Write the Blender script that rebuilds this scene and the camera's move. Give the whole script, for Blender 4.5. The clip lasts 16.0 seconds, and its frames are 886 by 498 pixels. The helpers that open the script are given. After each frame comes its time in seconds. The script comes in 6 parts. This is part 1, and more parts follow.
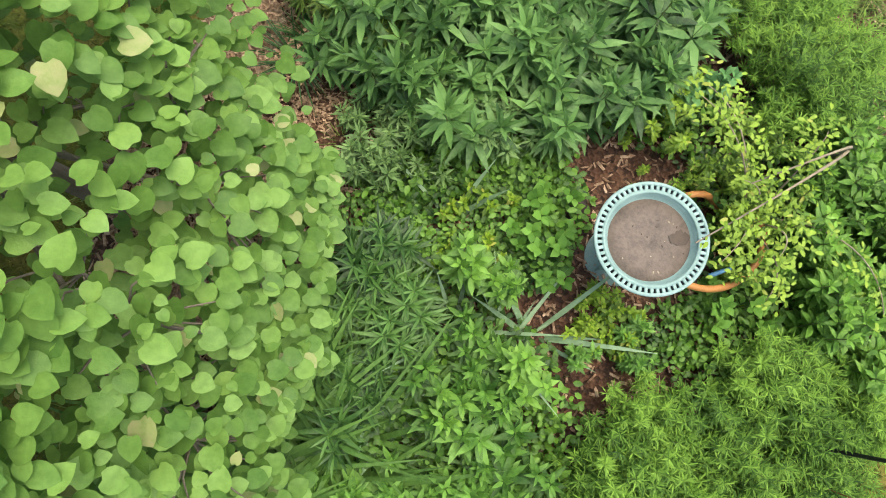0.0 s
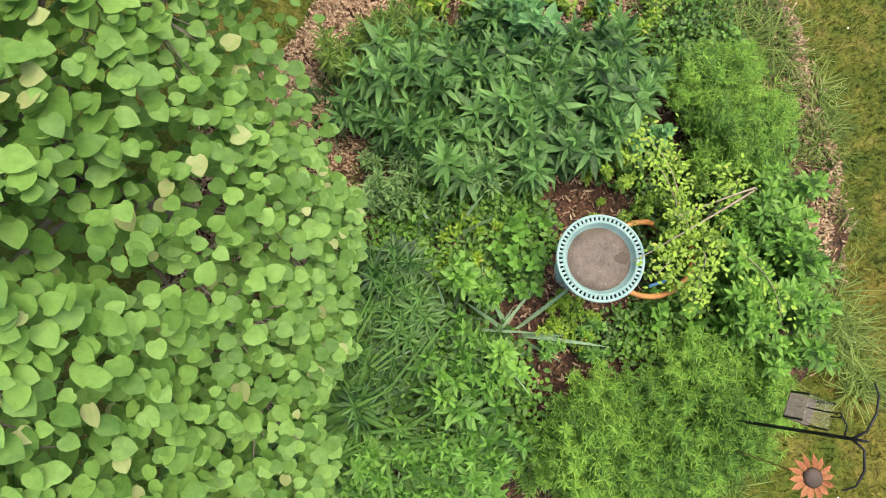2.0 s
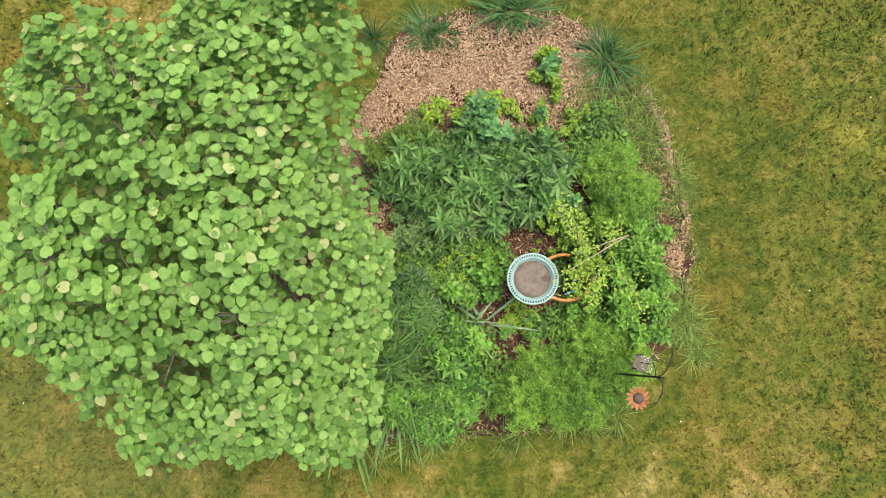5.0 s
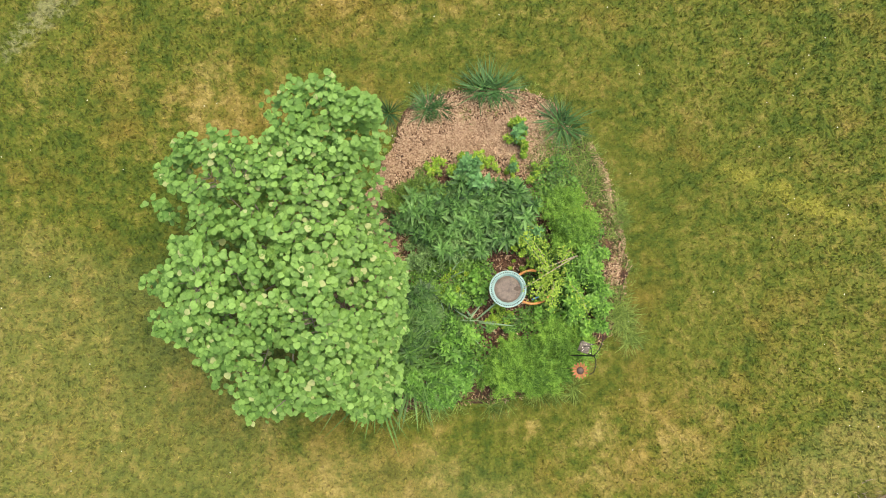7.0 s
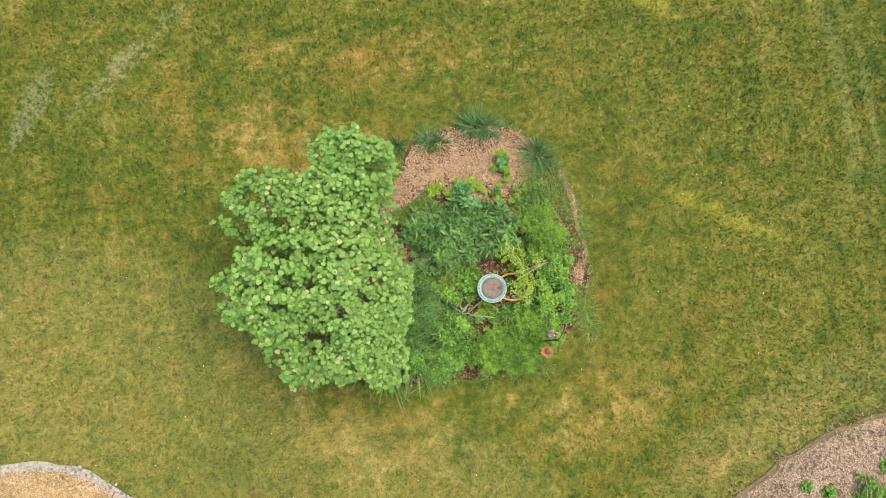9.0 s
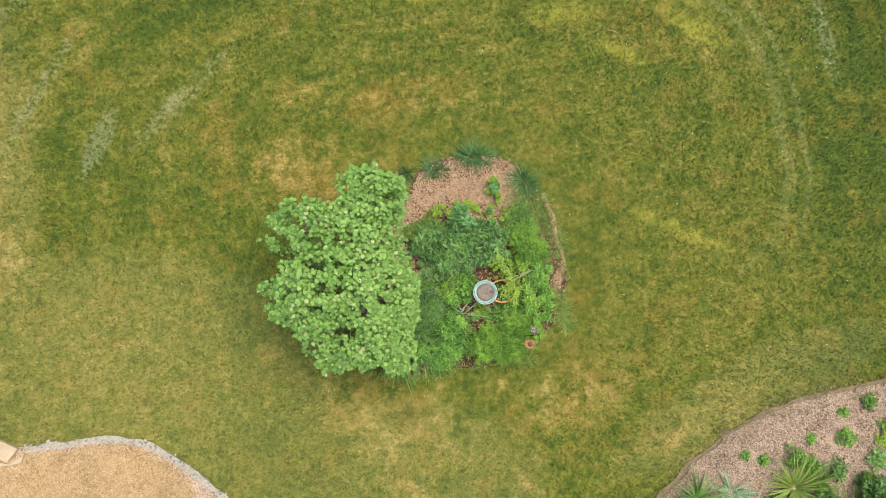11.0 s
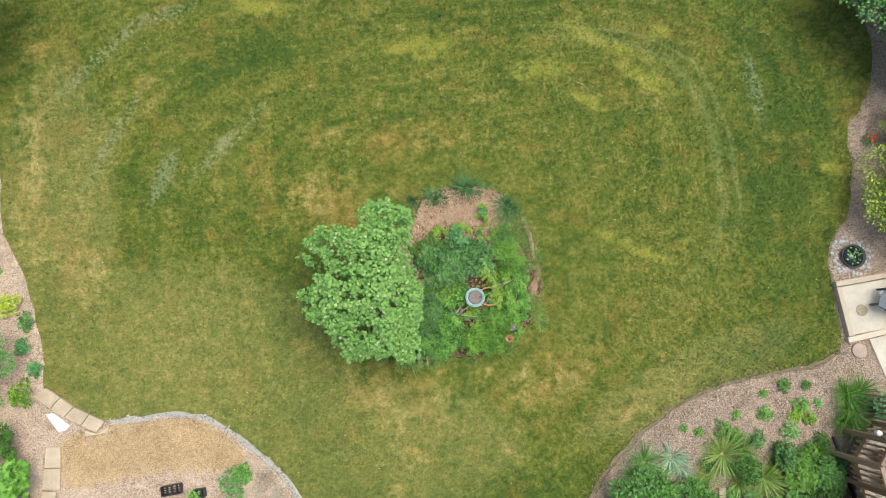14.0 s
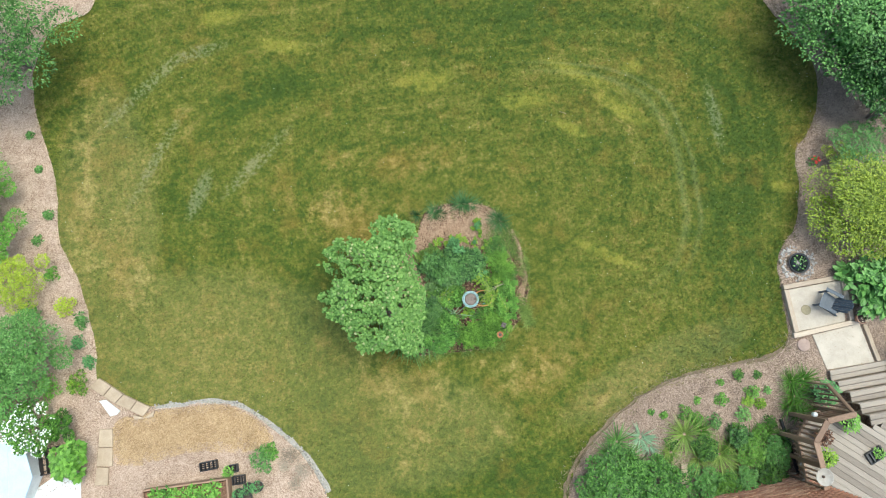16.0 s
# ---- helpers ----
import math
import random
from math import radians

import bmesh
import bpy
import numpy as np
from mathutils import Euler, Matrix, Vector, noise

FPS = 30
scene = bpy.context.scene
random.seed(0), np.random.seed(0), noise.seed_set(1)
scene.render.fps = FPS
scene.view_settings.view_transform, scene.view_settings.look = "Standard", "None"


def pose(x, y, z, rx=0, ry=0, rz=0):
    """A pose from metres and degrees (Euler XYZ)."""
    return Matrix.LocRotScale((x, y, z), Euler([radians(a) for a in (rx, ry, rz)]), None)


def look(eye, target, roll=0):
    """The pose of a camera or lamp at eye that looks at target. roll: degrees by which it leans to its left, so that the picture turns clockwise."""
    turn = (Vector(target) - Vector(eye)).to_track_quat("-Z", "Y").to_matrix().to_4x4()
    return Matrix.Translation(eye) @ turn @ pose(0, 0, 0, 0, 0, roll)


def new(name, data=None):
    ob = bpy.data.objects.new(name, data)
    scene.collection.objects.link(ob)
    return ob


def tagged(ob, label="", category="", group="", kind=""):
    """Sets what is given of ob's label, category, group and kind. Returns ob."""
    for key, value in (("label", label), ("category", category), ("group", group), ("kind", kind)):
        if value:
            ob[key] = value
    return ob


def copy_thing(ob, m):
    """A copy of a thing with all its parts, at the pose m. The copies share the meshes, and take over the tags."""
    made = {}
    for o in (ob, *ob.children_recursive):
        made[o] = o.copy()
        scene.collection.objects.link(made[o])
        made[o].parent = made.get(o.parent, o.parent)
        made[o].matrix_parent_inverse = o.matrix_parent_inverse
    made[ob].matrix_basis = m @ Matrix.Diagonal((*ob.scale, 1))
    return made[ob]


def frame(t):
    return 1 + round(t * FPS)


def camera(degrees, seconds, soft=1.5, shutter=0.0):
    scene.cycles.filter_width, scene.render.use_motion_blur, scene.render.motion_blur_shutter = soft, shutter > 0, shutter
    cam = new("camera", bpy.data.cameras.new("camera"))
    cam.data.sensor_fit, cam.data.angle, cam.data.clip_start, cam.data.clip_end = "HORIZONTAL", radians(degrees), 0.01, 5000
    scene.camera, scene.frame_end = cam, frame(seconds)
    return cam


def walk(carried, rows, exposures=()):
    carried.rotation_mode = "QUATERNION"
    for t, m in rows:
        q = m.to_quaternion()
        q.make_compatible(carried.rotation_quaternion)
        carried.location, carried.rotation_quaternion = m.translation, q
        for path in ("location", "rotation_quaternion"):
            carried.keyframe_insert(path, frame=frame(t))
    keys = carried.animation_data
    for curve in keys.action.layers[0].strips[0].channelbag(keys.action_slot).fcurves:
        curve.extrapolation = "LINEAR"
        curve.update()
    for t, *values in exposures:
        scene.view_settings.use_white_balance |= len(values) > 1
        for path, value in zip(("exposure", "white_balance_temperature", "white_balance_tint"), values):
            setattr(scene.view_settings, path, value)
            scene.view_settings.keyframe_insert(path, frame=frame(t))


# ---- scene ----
cam = camera(72.0, 16.0, soft=1.0)
PATH = [
    (0, (-0.816, -0.311, 2.674), (-0.765, -0.024, 0.696), 6.8),
    (0.5, (-0.803, -0.309, 2.797), (-0.76, -0.025, 0.818), 5.4),
    (1, (-0.799, -0.322, 2.96), (-0.761, -0.035, 0.981), 4.3),
    (1.5, (-0.79, -0.362, 3.147), (-0.757, -0.053, 1.171), 2.8),
    (2, (-0.819, -0.358, 3.373), (-0.771, -0.054, 1.397), 5.9),
    (2.5, (-0.834, -0.373, 3.632), (-0.784, -0.069, 1.656), 6.0),
    (3, (-0.848, -0.368, 3.927), (-0.802, -0.073, 1.949), 5.6),
    (3.5, (-0.847, -0.382, 4.249), (-0.802, -0.091, 2.271), 5.6),
    (4, (-0.847, -0.358, 4.617), (-0.799, -0.085, 2.636), 6.5),
    (4.2, (-0.846, -0.399, 4.758), (-0.798, -0.114, 2.779), 6.5),
    (6.3, (-0.806, -0.45, 6.793), (-0.775, -0.167, 4.814), 1.6),
    (6.5, (-0.801, -0.469, 6.985), (-0.774, -0.182, 5.006), 0.6),
    (7, (-0.791, -0.507, 7.486), (-0.766, -0.215, 5.508), 0.1),
    (7.5, (-0.74, -0.562, 7.975), (-0.722, -0.26, 5.998), -1.4),
    (8, (-0.718, -0.604, 8.443), (-0.701, -0.301, 6.466), -1.6),
    (8.5, (-0.702, -0.678, 8.888), (-0.693, -0.374, 6.911), -3.0),
    (9, (-0.733, -0.743, 9.317), (-0.717, -0.435, 7.341), -1.7),
    (11.3, (-0.74, -0.882, 11.383), (-0.731, -0.574, 9.406), -3.1),
    (11.5, (-0.715, -0.991, 11.488), (-0.71, -0.668, 9.514), -3.9),
    (12, (-0.736, -1.095, 11.927), (-0.728, -0.76, 9.955), -3.4),
    (12.5, (-0.666, -1.039, 12.436), (-0.667, -0.715, 10.462), -5.0),
    (13, (-0.612, -1.023, 12.925), (-0.619, -0.703, 10.95), -6.0),
    (13.5, (-0.573, -0.981, 13.44), (-0.583, -0.669, 11.464), -6.5),
    (14, (-0.536, -0.953, 13.939), (-0.548, -0.646, 11.963), -7.0),
    (14.5, (-0.512, -0.981, 14.463), (-0.525, -0.672, 12.487), -7.1),
    (15, (-0.463, -1.008, 14.988), (-0.481, -0.7, 13.012), -8.0),
    (15.5, (-0.469, -1.074, 15.513), (-0.486, -0.761, 13.538), -7.8),
    (16, (-0.469, -1.168, 16.053), (-0.485, -0.848, 14.078), -7.7),
]
walk(cam, [(row[0], look(*row[1:])) for row in PATH], [(0.0, 0.98, 6900, 2), (8.0, 1.03, 7250, 2), (12.5, 0.97, 6650, 0), (16.0, 0.95, 5950, -4)])

# ---- sky and sun: bright overcast ----
SUN_EL, SUN_AZ = 71.0, 65.0
world = bpy.data.worlds.new("sky")
scene.world = world
world.use_nodes = True
wn = world.node_tree
sky = wn.nodes.new("ShaderNodeTexSky")
sky.sky_type, sky.sun_disc = "NISHITA", False
sky.sun_elevation, sky.sun_rotation = radians(SUN_EL), radians(SUN_AZ)
sky.dust_density = 4.0
sky.ozone_density = 0.6
wn.links.new(sky.outputs[0], wn.nodes["Background"].inputs[0])
wn.nodes["Background"].inputs[1].default_value = 0.14
sun = new("sun", bpy.data.lights.new("sun", "SUN"))
sun.data.energy, sun.data.angle, sun.data.color = 1.3, radians(48), (1.0, 0.95, 0.86)
sun.matrix_world = look((0, 0, 30), (0 - 30 * math.cos(radians(SUN_EL)) * math.sin(radians(SUN_AZ)),
                                   0 - 30 * math.cos(radians(SUN_EL)) * math.cos(radians(SUN_AZ)), 30 - 30 * math.sin(radians(SUN_EL))))
rng = np.random.default_rng(7)


# ---- materials ----
def links(nt, *pairs):
    for a, b in pairs:
        nt.links.new(a, b)


def shader(name, rough=0.7, metal=0.0):
    m = bpy.data.materials.new(name)
    m.use_nodes = True
    b = m.node_tree.nodes["Principled BSDF"]
    b.inputs["Roughness"].default_value, b.inputs["Metallic"].default_value = rough, metal
    return m, m.node_tree, b


def noise_at(nt, coord, scale, detail=4.0, rough=0.6):
    n = nt.nodes.new("ShaderNodeTexNoise")
    n.inputs["Scale"].default_value, n.inputs["Detail"].default_value, n.inputs["Roughness"].default_value = scale, detail, rough
    nt.links.new(coord, n.inputs["Vector"])
    return n.outputs["Fac"]


def ramp(nt, fac, *stops):
    r = nt.nodes.new("ShaderNodeValToRGB")
    e = r.color_ramp.elements
    while len(e) < len(stops):
        e.new(0.5)
    for k, (p, c) in zip(e, stops):
        k.position, k.color = p, (*c, 1)
    nt.links.new(fac, r.inputs[0])
    return r.outputs[0]


def mixed(nt, fac, a, b, mode="MIX"):
    m = nt.nodes.new("ShaderNodeMix")
    m.data_type, m.blend_type = "RGBA", mode
    for v, socket in ((fac, m.inputs[0]), (a, m.inputs[6]), (b, m.inputs[7])):
        if isinstance(v, (int, float)):
            socket.default_value = v
        elif isinstance(v, tuple):
            socket.default_value = (*v, 1)
        else:
            nt.links.new(v, socket)
    return m.outputs[2]


def maths(nt, op, a, b=0.0):
    m = nt.nodes.new("ShaderNodeMath")
    m.operation = op
    for v, socket in ((a, m.inputs[0]), (b, m.inputs[1])):
        if isinstance(v, (int, float)):
            socket.default_value = v
        else:
            nt.links.new(v, socket)
    return m.outputs[0]


def bump(nt, b, height, strength, distance):
    n = nt.nodes.new("ShaderNodeBump")
    n.inputs["Strength"].default_value, n.inputs["Distance"].default_value = strength, distance
    links(nt, (height, n.inputs["Height"]), (n.outputs[0], b.inputs["Normal"]))


def place(nt):
    return nt.nodes.new("ShaderNodeNewGeometry").outputs["Position"]


def leaf_material(name, dark, light, odd=None, rough=0.46, glow=0.15, spread=0.55, plant=0.4):
    """Foliage: colour by leaf, by plant and by patches on the leaf, some light passing through."""
    m, nt, b = shader(name, rough)
    b.inputs["Specular IOR Level"].default_value = 0.3
    geo, info = nt.nodes.new("ShaderNodeNewGeometry"), nt.nodes.new("ShaderNodeObjectInfo")
    f = maths(nt, "ADD", maths(nt, "MULTIPLY", geo.outputs["Random Per Island"], 0.6), maths(nt, "MULTIPLY", maths(nt, "SUBTRACT", info.outputs["Random"], 0.5), plant))
    f = maths(nt, "ADD", f, 0.2)
    fine = noise_at(nt, geo.outputs["Position"], 40)
    f = maths(nt, "ADD", f, maths(nt, "MULTIPLY", maths(nt, "SUBTRACT", fine, 0.5), 0.7))
    stops = [(0.12, tuple(spread * k for k in dark)), (0.48, tuple(0.5 * a + 0.5 * b for a, b in zip(dark, light))), (0.85, tuple(1.2 * k for k in light))]
    c = ramp(nt, f, *stops)
    if odd:
        c = mixed(nt, maths(nt, "MULTIPLY", maths(nt, "GREATER_THAN", geo.outputs["Random Per Island"], 0.965), maths(nt, "MULTIPLY", fine, 1.3)), c, odd)
    links(nt, (c, b.inputs["Base Color"]))
    bump(nt, b, noise_at(nt, geo.outputs["Position"], 150), 0.35, 0.003)
    t = nt.nodes.new("ShaderNodeBsdfTranslucent")
    mix = nt.nodes.new("ShaderNodeMixShader")
    mix.inputs[0].default_value = glow
    out = nt.nodes["Material Output"]
    links(nt, (c, t.inputs[0]), (b.outputs[0], mix.inputs[1]), (t.outputs[0], mix.inputs[2]), (mix.outputs[0], out.inputs[0]))
    return m


def plain(name, a, c, scale=20.0, rough=0.7, metal=0.0, relief=0.2, stretch=None, fine=None, random=0.25):
    """A surface whose colour wanders from a to c at two scales, with a slight relief; stretch lays a grain along one axis."""
    m, nt, b = shader(name, rough, metal)
    tc = nt.nodes.new("ShaderNodeTexCoord").outputs["Object"]
    if stretch:
        mp = nt.nodes.new("ShaderNodeMapping")
        mp.inputs["Scale"].default_value = stretch
        nt.links.new(tc, mp.inputs[0])
        tc = mp.outputs[0]
    info = nt.nodes.new("ShaderNodeObjectInfo").outputs["Random"]
    big, small = noise_at(nt, tc, scale), noise_at(nt, tc, fine or scale * 7, 6)
    f = maths(nt, "ADD", maths(nt, "MULTIPLY", big, 0.6), maths(nt, "MULTIPLY", small, 0.4))
    f = maths(nt, "ADD", f, maths(nt, "MULTIPLY", maths(nt, "SUBTRACT", info, 0.5), random))
    links(nt, (ramp(nt, f, (0.3, a), (0.7, c)), b.inputs["Base Color"]))
    bump(nt, b, small, relief, 0.01)
    return m


# worn, yellower and dark green patches of the lawn: x, y, half length, half width, turn
YELLOW = [(-0.8, 6.2, 0.7, 0.3, 5), (-4.67, 7.64, 0.6, 0.2, -12), (3.66, 5.95, 0.85, 0.16, -30), (4.6, 4.9, 0.7, 0.2, -38), (2.0, 5.4, 0.7, 0.2, 0),
          (3.66, 0.95, 0.8, 0.13, -29), (3.12, 4.5, 0.45, 0.13, -30), (8.7, 6.5, 0.3, 0.25, 0), (8.66, 2.33, 0.4, 0.13, -15), (-6.4, 8.7, 0.5, 0.2, 5), (5.05, 6.1, 0.25, 0.15, 0)]
PALE = [(-7.1, 3.5, 0.6, 0.18, 66), (-5.55, 4.25, 1.05, 0.17, 43), (-8.6, 6.7, 1.3, 0.16, 42), (-7.1, 7.65, 0.8, 0.16, 14), (7.1, 4.5, 0.8, 0.14, -86), (-8.3, 4.6, 1.2, 0.12, 60)]
DRY = [(-9.1, 1.6, 0.85, 0.8, 0), (-3.2, 2.5, 1.7, 0.7, -15), (-10.3, 4.5, 0.5, 2.6, 0), (-1.9, -1.9, 1.5, 0.7, -30), (-7.58, 5.86, 0.22, 0.25, 0), (-3.3, 4.2, 0.5, 0.3, -10),
       (-3.52, 5.69, 0.2, 0.18, 0), (1.5, -1.9, 1.2, 0.5, 20), (-1.59, -3.31, 0.22, 0.3, 0), (-0.34, -3.34, 0.17, 0.2, 0), (-4.0, -0.75, 0.25, 0.2, 0), (-6.78, -0.27, 0.35, 0.22, 0),
       (0.1, -1.63, 0.16, 0.13, 0), (1.85, -2.4, 0.3, 0.22, 0), (3.2, -2.7, 0.5, 0.2, 40), (0.49, -3.41, 0.15, 0.15, 0), (-2.0, -3.95, 0.3, 0.25, 20), (-1.36, 3.9, 1.4, 0.4, 0)]
FADED = [(-6.8, -0.8, 3.2, 1.6, -10), (-3.0, -3.2, 2.8, 1.2, 0), (-9.7, 2.5, 1.1, 3.2, 0), (4.6, -2.2, 2.0, 0.5, 22)]
# spots where the turf colour is pulled towards darker green
DARK_GREEN = [(7.4, 2.8, 1.2, 4.0, 0), (-3.9, 0.6, 0.9, 1.7, 10), (6.6, -1.6, 1.6, 0.4, 10), (-3.2, -3.6, 1.6, 0.9, -45), (-1.9, -1.75, 0.5, 0.3, -20),
        (1.7, 8.0, 4.0, 1.0, 0), (-5.3, 6.2, 2.4, 0.5, 20), (0.6, -4.6, 2.0, 0.7, 0)]


def patches(nt, pos, spots):
    total = None
    for x, y, a, b, turn in spots:
        mp = nt.nodes.new("ShaderNodeMapping")
        mp.vector_type = "TEXTURE"
        mp.inputs["Location"].default_value, mp.inputs["Rotation"].default_value = (x, y, 0), (0, 0, radians(turn))
        mp.inputs["Scale"].default_value = (a * 1.5, b * 1.5, 50)
        g = nt.nodes.new("ShaderNodeTexGradient")
        g.gradient_type = "SPHERICAL"
        links(nt, (pos, mp.inputs[0]), (mp.outputs[0], g.inputs[0]))
        total = g.outputs["Fac"] if total is None else maths(nt, "MAXIMUM", total, g.outputs["Fac"])
    return total


def lawn_material(name, lift):
    m, nt, b = shader(name, 0.8)
    b.inputs["Specular IOR Level"].default_value = 0.3
    pos = place(nt)
    flat = nt.nodes.new("ShaderNodeVectorMath")
    flat.operation = "MULTIPLY"
    flat.inputs[1].default_value = (1, 1, 0)
    nt.links.new(pos, flat.inputs[0])
    p = flat.outputs[0]
    n1, n2, n3, n4, n5, n6 = (noise_at(nt, p, sc, de, 0.65) for sc, de in ((0.35, 5), (1.2, 5), (3.6, 4), (45.0, 4), (10.0, 5), (0.9, 6)))

    def centred(value, weight):
        return maths(nt, "MULTIPLY", maths(nt, "SUBTRACT", value, 0.5), weight)

    # the rounds of the mower: flattened rings about the island, wider to the west
    xyz = nt.nodes.new("ShaderNodeSeparateXYZ")
    nt.links.new(p, xyz.inputs[0])
    dx, dy = maths(nt, "SUBTRACT", xyz.outputs[0], 0.5), maths(nt, "SUBTRACT", xyz.outputs[1], 2.8)
    ax = maths(nt, "ADD", maths(nt, "MULTIPLY", maths(nt, "MAXIMUM", dx, 0.0), 1 / 5.55), maths(nt, "MULTIPLY", maths(nt, "MINIMUM", dx, 0.0), -1 / 8.2))
    ay = maths(nt, "MULTIPLY", maths(nt, "ABSOLUTE", dy), 1 / 3.55)
    level = maths(nt, "POWER", maths(nt, "ADD", maths(nt, "POWER", ax, 3.0), maths(nt, "POWER", ay, 3.0)), 1 / 3)
    level = maths(nt, "ADD", level, centred(n1, 0.10))
    along = nt.nodes.new("ShaderNodeCombineXYZ")
    links(nt, (maths(nt, "MULTIPLY", level, 15.0), along.inputs[0]), (maths(nt, "MULTIPLY", maths(nt, "ARCTAN2", dy, dx), 2.2), along.inputs[1]))
    streak = noise_at(nt, along.outputs[0], 1.0, 4, 0.6)
    reach = maths(nt, "MINIMUM", maths(nt, "MAXIMUM", maths(nt, "MULTIPLY", maths(nt, "ADD", xyz.outputs[1], 0.6), 0.4), 0.12), 1.0)

    f = maths(nt, "ADD", maths(nt, "ADD", centred(n1, 0.20), centred(n2, 0.26)), maths(nt, "ADD", centred(n3, 0.40), centred(n5, 0.54)))
    f = maths(nt, "ADD", maths(nt, "ADD", f, 0.5), maths(nt, "MULTIPLY", centred(streak, 0.30), reach))
    wob = maths(nt, "ADD", centred(n2, 1.2), centred(n3, 1.4))
    dry, dark_green = patches(nt, p, DRY), patches(nt, p, DARK_GREEN)
    f = maths(nt, "ADD", f, maths(nt, "MULTIPLY", maths(nt, "MULTIPLY", dry, maths(nt, "ADD", maths(nt, "MULTIPLY", wob, 2.6), 0.5)), 0.17))
    f = maths(nt, "SUBTRACT", f, maths(nt, "MULTIPLY", dark_green, 0.11))
    worn = patches(nt, p, FADED)
    f = maths(nt, "ADD", f, maths(nt, "MULTIPLY", worn, 0.08))
    c = ramp(nt, f, (0.34, (0.044, 0.076, 0.007)), (0.43, (0.068, 0.098, 0.009)), (0.52, (0.118, 0.130, 0.016)), (0.62, (0.195, 0.172, 0.040)), (0.75, (0.35, 0.28, 0.10)))
    # rusty dead thatch in wide uneven drifts
    rust = maths(nt, "MINIMUM", maths(nt, "MAXIMUM", maths(nt, "ADD", maths(nt, "MULTIPLY", maths(nt, "SUBTRACT", n6, 0.53), 2.4), maths(nt, "MULTIPLY", dry, 0.4)), 0.0), 0.5)
    c = mixed(nt, rust, c, (0.215, 0.135, 0.026))
    yel = maths(nt, "MULTIPLY", patches(nt, p, YELLOW), maths(nt, "ADD", maths(nt, "MULTIPLY", wob, 2.4), 0.75))
    c = mixed(nt, maths(nt, "MINIMUM", maths(nt, "MAXIMUM", maths(nt, "MULTIPLY", yel, 1.0), 0.0), 0.5), c, (0.30, 0.28, 0.045))
    faded = maths(nt, "MULTIPLY", worn, maths(nt, "ADD", maths(nt, "MULTIPLY", wob, 1.6), 0.9))
    c = mixed(nt, maths(nt, "MINIMUM", maths(nt, "MAXIMUM", faded, 0.0), 0.2), c, (0.25, 0.235, 0.095))
    pale = maths(nt, "MULTIPLY", patches(nt, p, PALE), maths(nt, "ADD", maths(nt, "MULTIPLY", maths(nt, "ADD", wob, centred(n5, 3.4)), 2.6), 0.4))
    c = mixed(nt, maths(nt, "MINIMUM", maths(nt, "MAXIMUM", maths(nt, "MULTIPLY", pale, 1.0), 0.0), 0.45), c, (0.22, 0.245, 0.15))
    # two wheel lines of the outermost round on the east side
    line = None
    for at, half in ((0.985, 0.030), (1.05, 0.018)):
        k = maths(nt, "SUBTRACT", 1.0, maths(nt, "DIVIDE", maths(nt, "ABSOLUTE", maths(nt, "SUBTRACT", level, at)), half))
        line = k if line is None else maths(nt, "MAXIMUM", line, k)
    line = maths(nt, "MULTIPLY", maths(nt, "MAXIMUM", line, 0.0), maths(nt, "MINIMUM", maths(nt, "MAXIMUM", maths(nt, "MULTIPLY", maths(nt, "SUBTRACT", dx, 1.0), 0.5), 0.0), 1.0))
    c = mixed(nt, maths(nt, "MULTIPLY", maths(nt, "MULTIPLY", line, 0.5), maths(nt, "MINIMUM", maths(nt, "MULTIPLY", reach, n3), 1.0)), c, (0.27, 0.28, 0.12))
    isl = nt.nodes.new("ShaderNodeNewGeometry").outputs["Random Per Island"] if lift != 0.6 else n4
    c = mixed(nt, 1.0, c, ramp(nt, isl, (0.1, (lift,) * 3), (0.9, (2.0 - lift, 2.0 - lift, 1.85 - lift))), "MULTIPLY")
    links(nt, (c, b.inputs["Base Color"]))
    bump(nt, b, n4, 0.6, 0.03)
    return m


def mulch_material(name, dark, mid, light, scale=1.0):
    m, nt, b = shader(name, 0.9)
    geo = nt.nodes.new("ShaderNodeNewGeometry")
    pos = geo.outputs["Position"]
    v = nt.nodes.new("ShaderNodeTexVoronoi")
    v.inputs["Scale"].default_value = 55 * scale
    nt.links.new(pos, v.inputs["Vector"])
    sep = nt.nodes.new("ShaderNodeSeparateColor")
    nt.links.new(v.outputs["Color"], sep.inputs[0])
    f = maths(nt, "ADD", maths(nt, "MULTIPLY", sep.outputs[0], 0.35), maths(nt, "MULTIPLY", noise_at(nt, pos, 1.6, 8, 0.75), 0.5))
    f = maths(nt, "ADD", f, maths(nt, "MULTIPLY", geo.outputs["Random Per Island"], 0.3))
    links(nt, (ramp(nt, f, (0.25, dark), (0.5, mid), (0.8, light)), b.inputs["Base Color"]))
    bump(nt, b, v.outputs["Distance"], 0.8, 0.02)
    return m


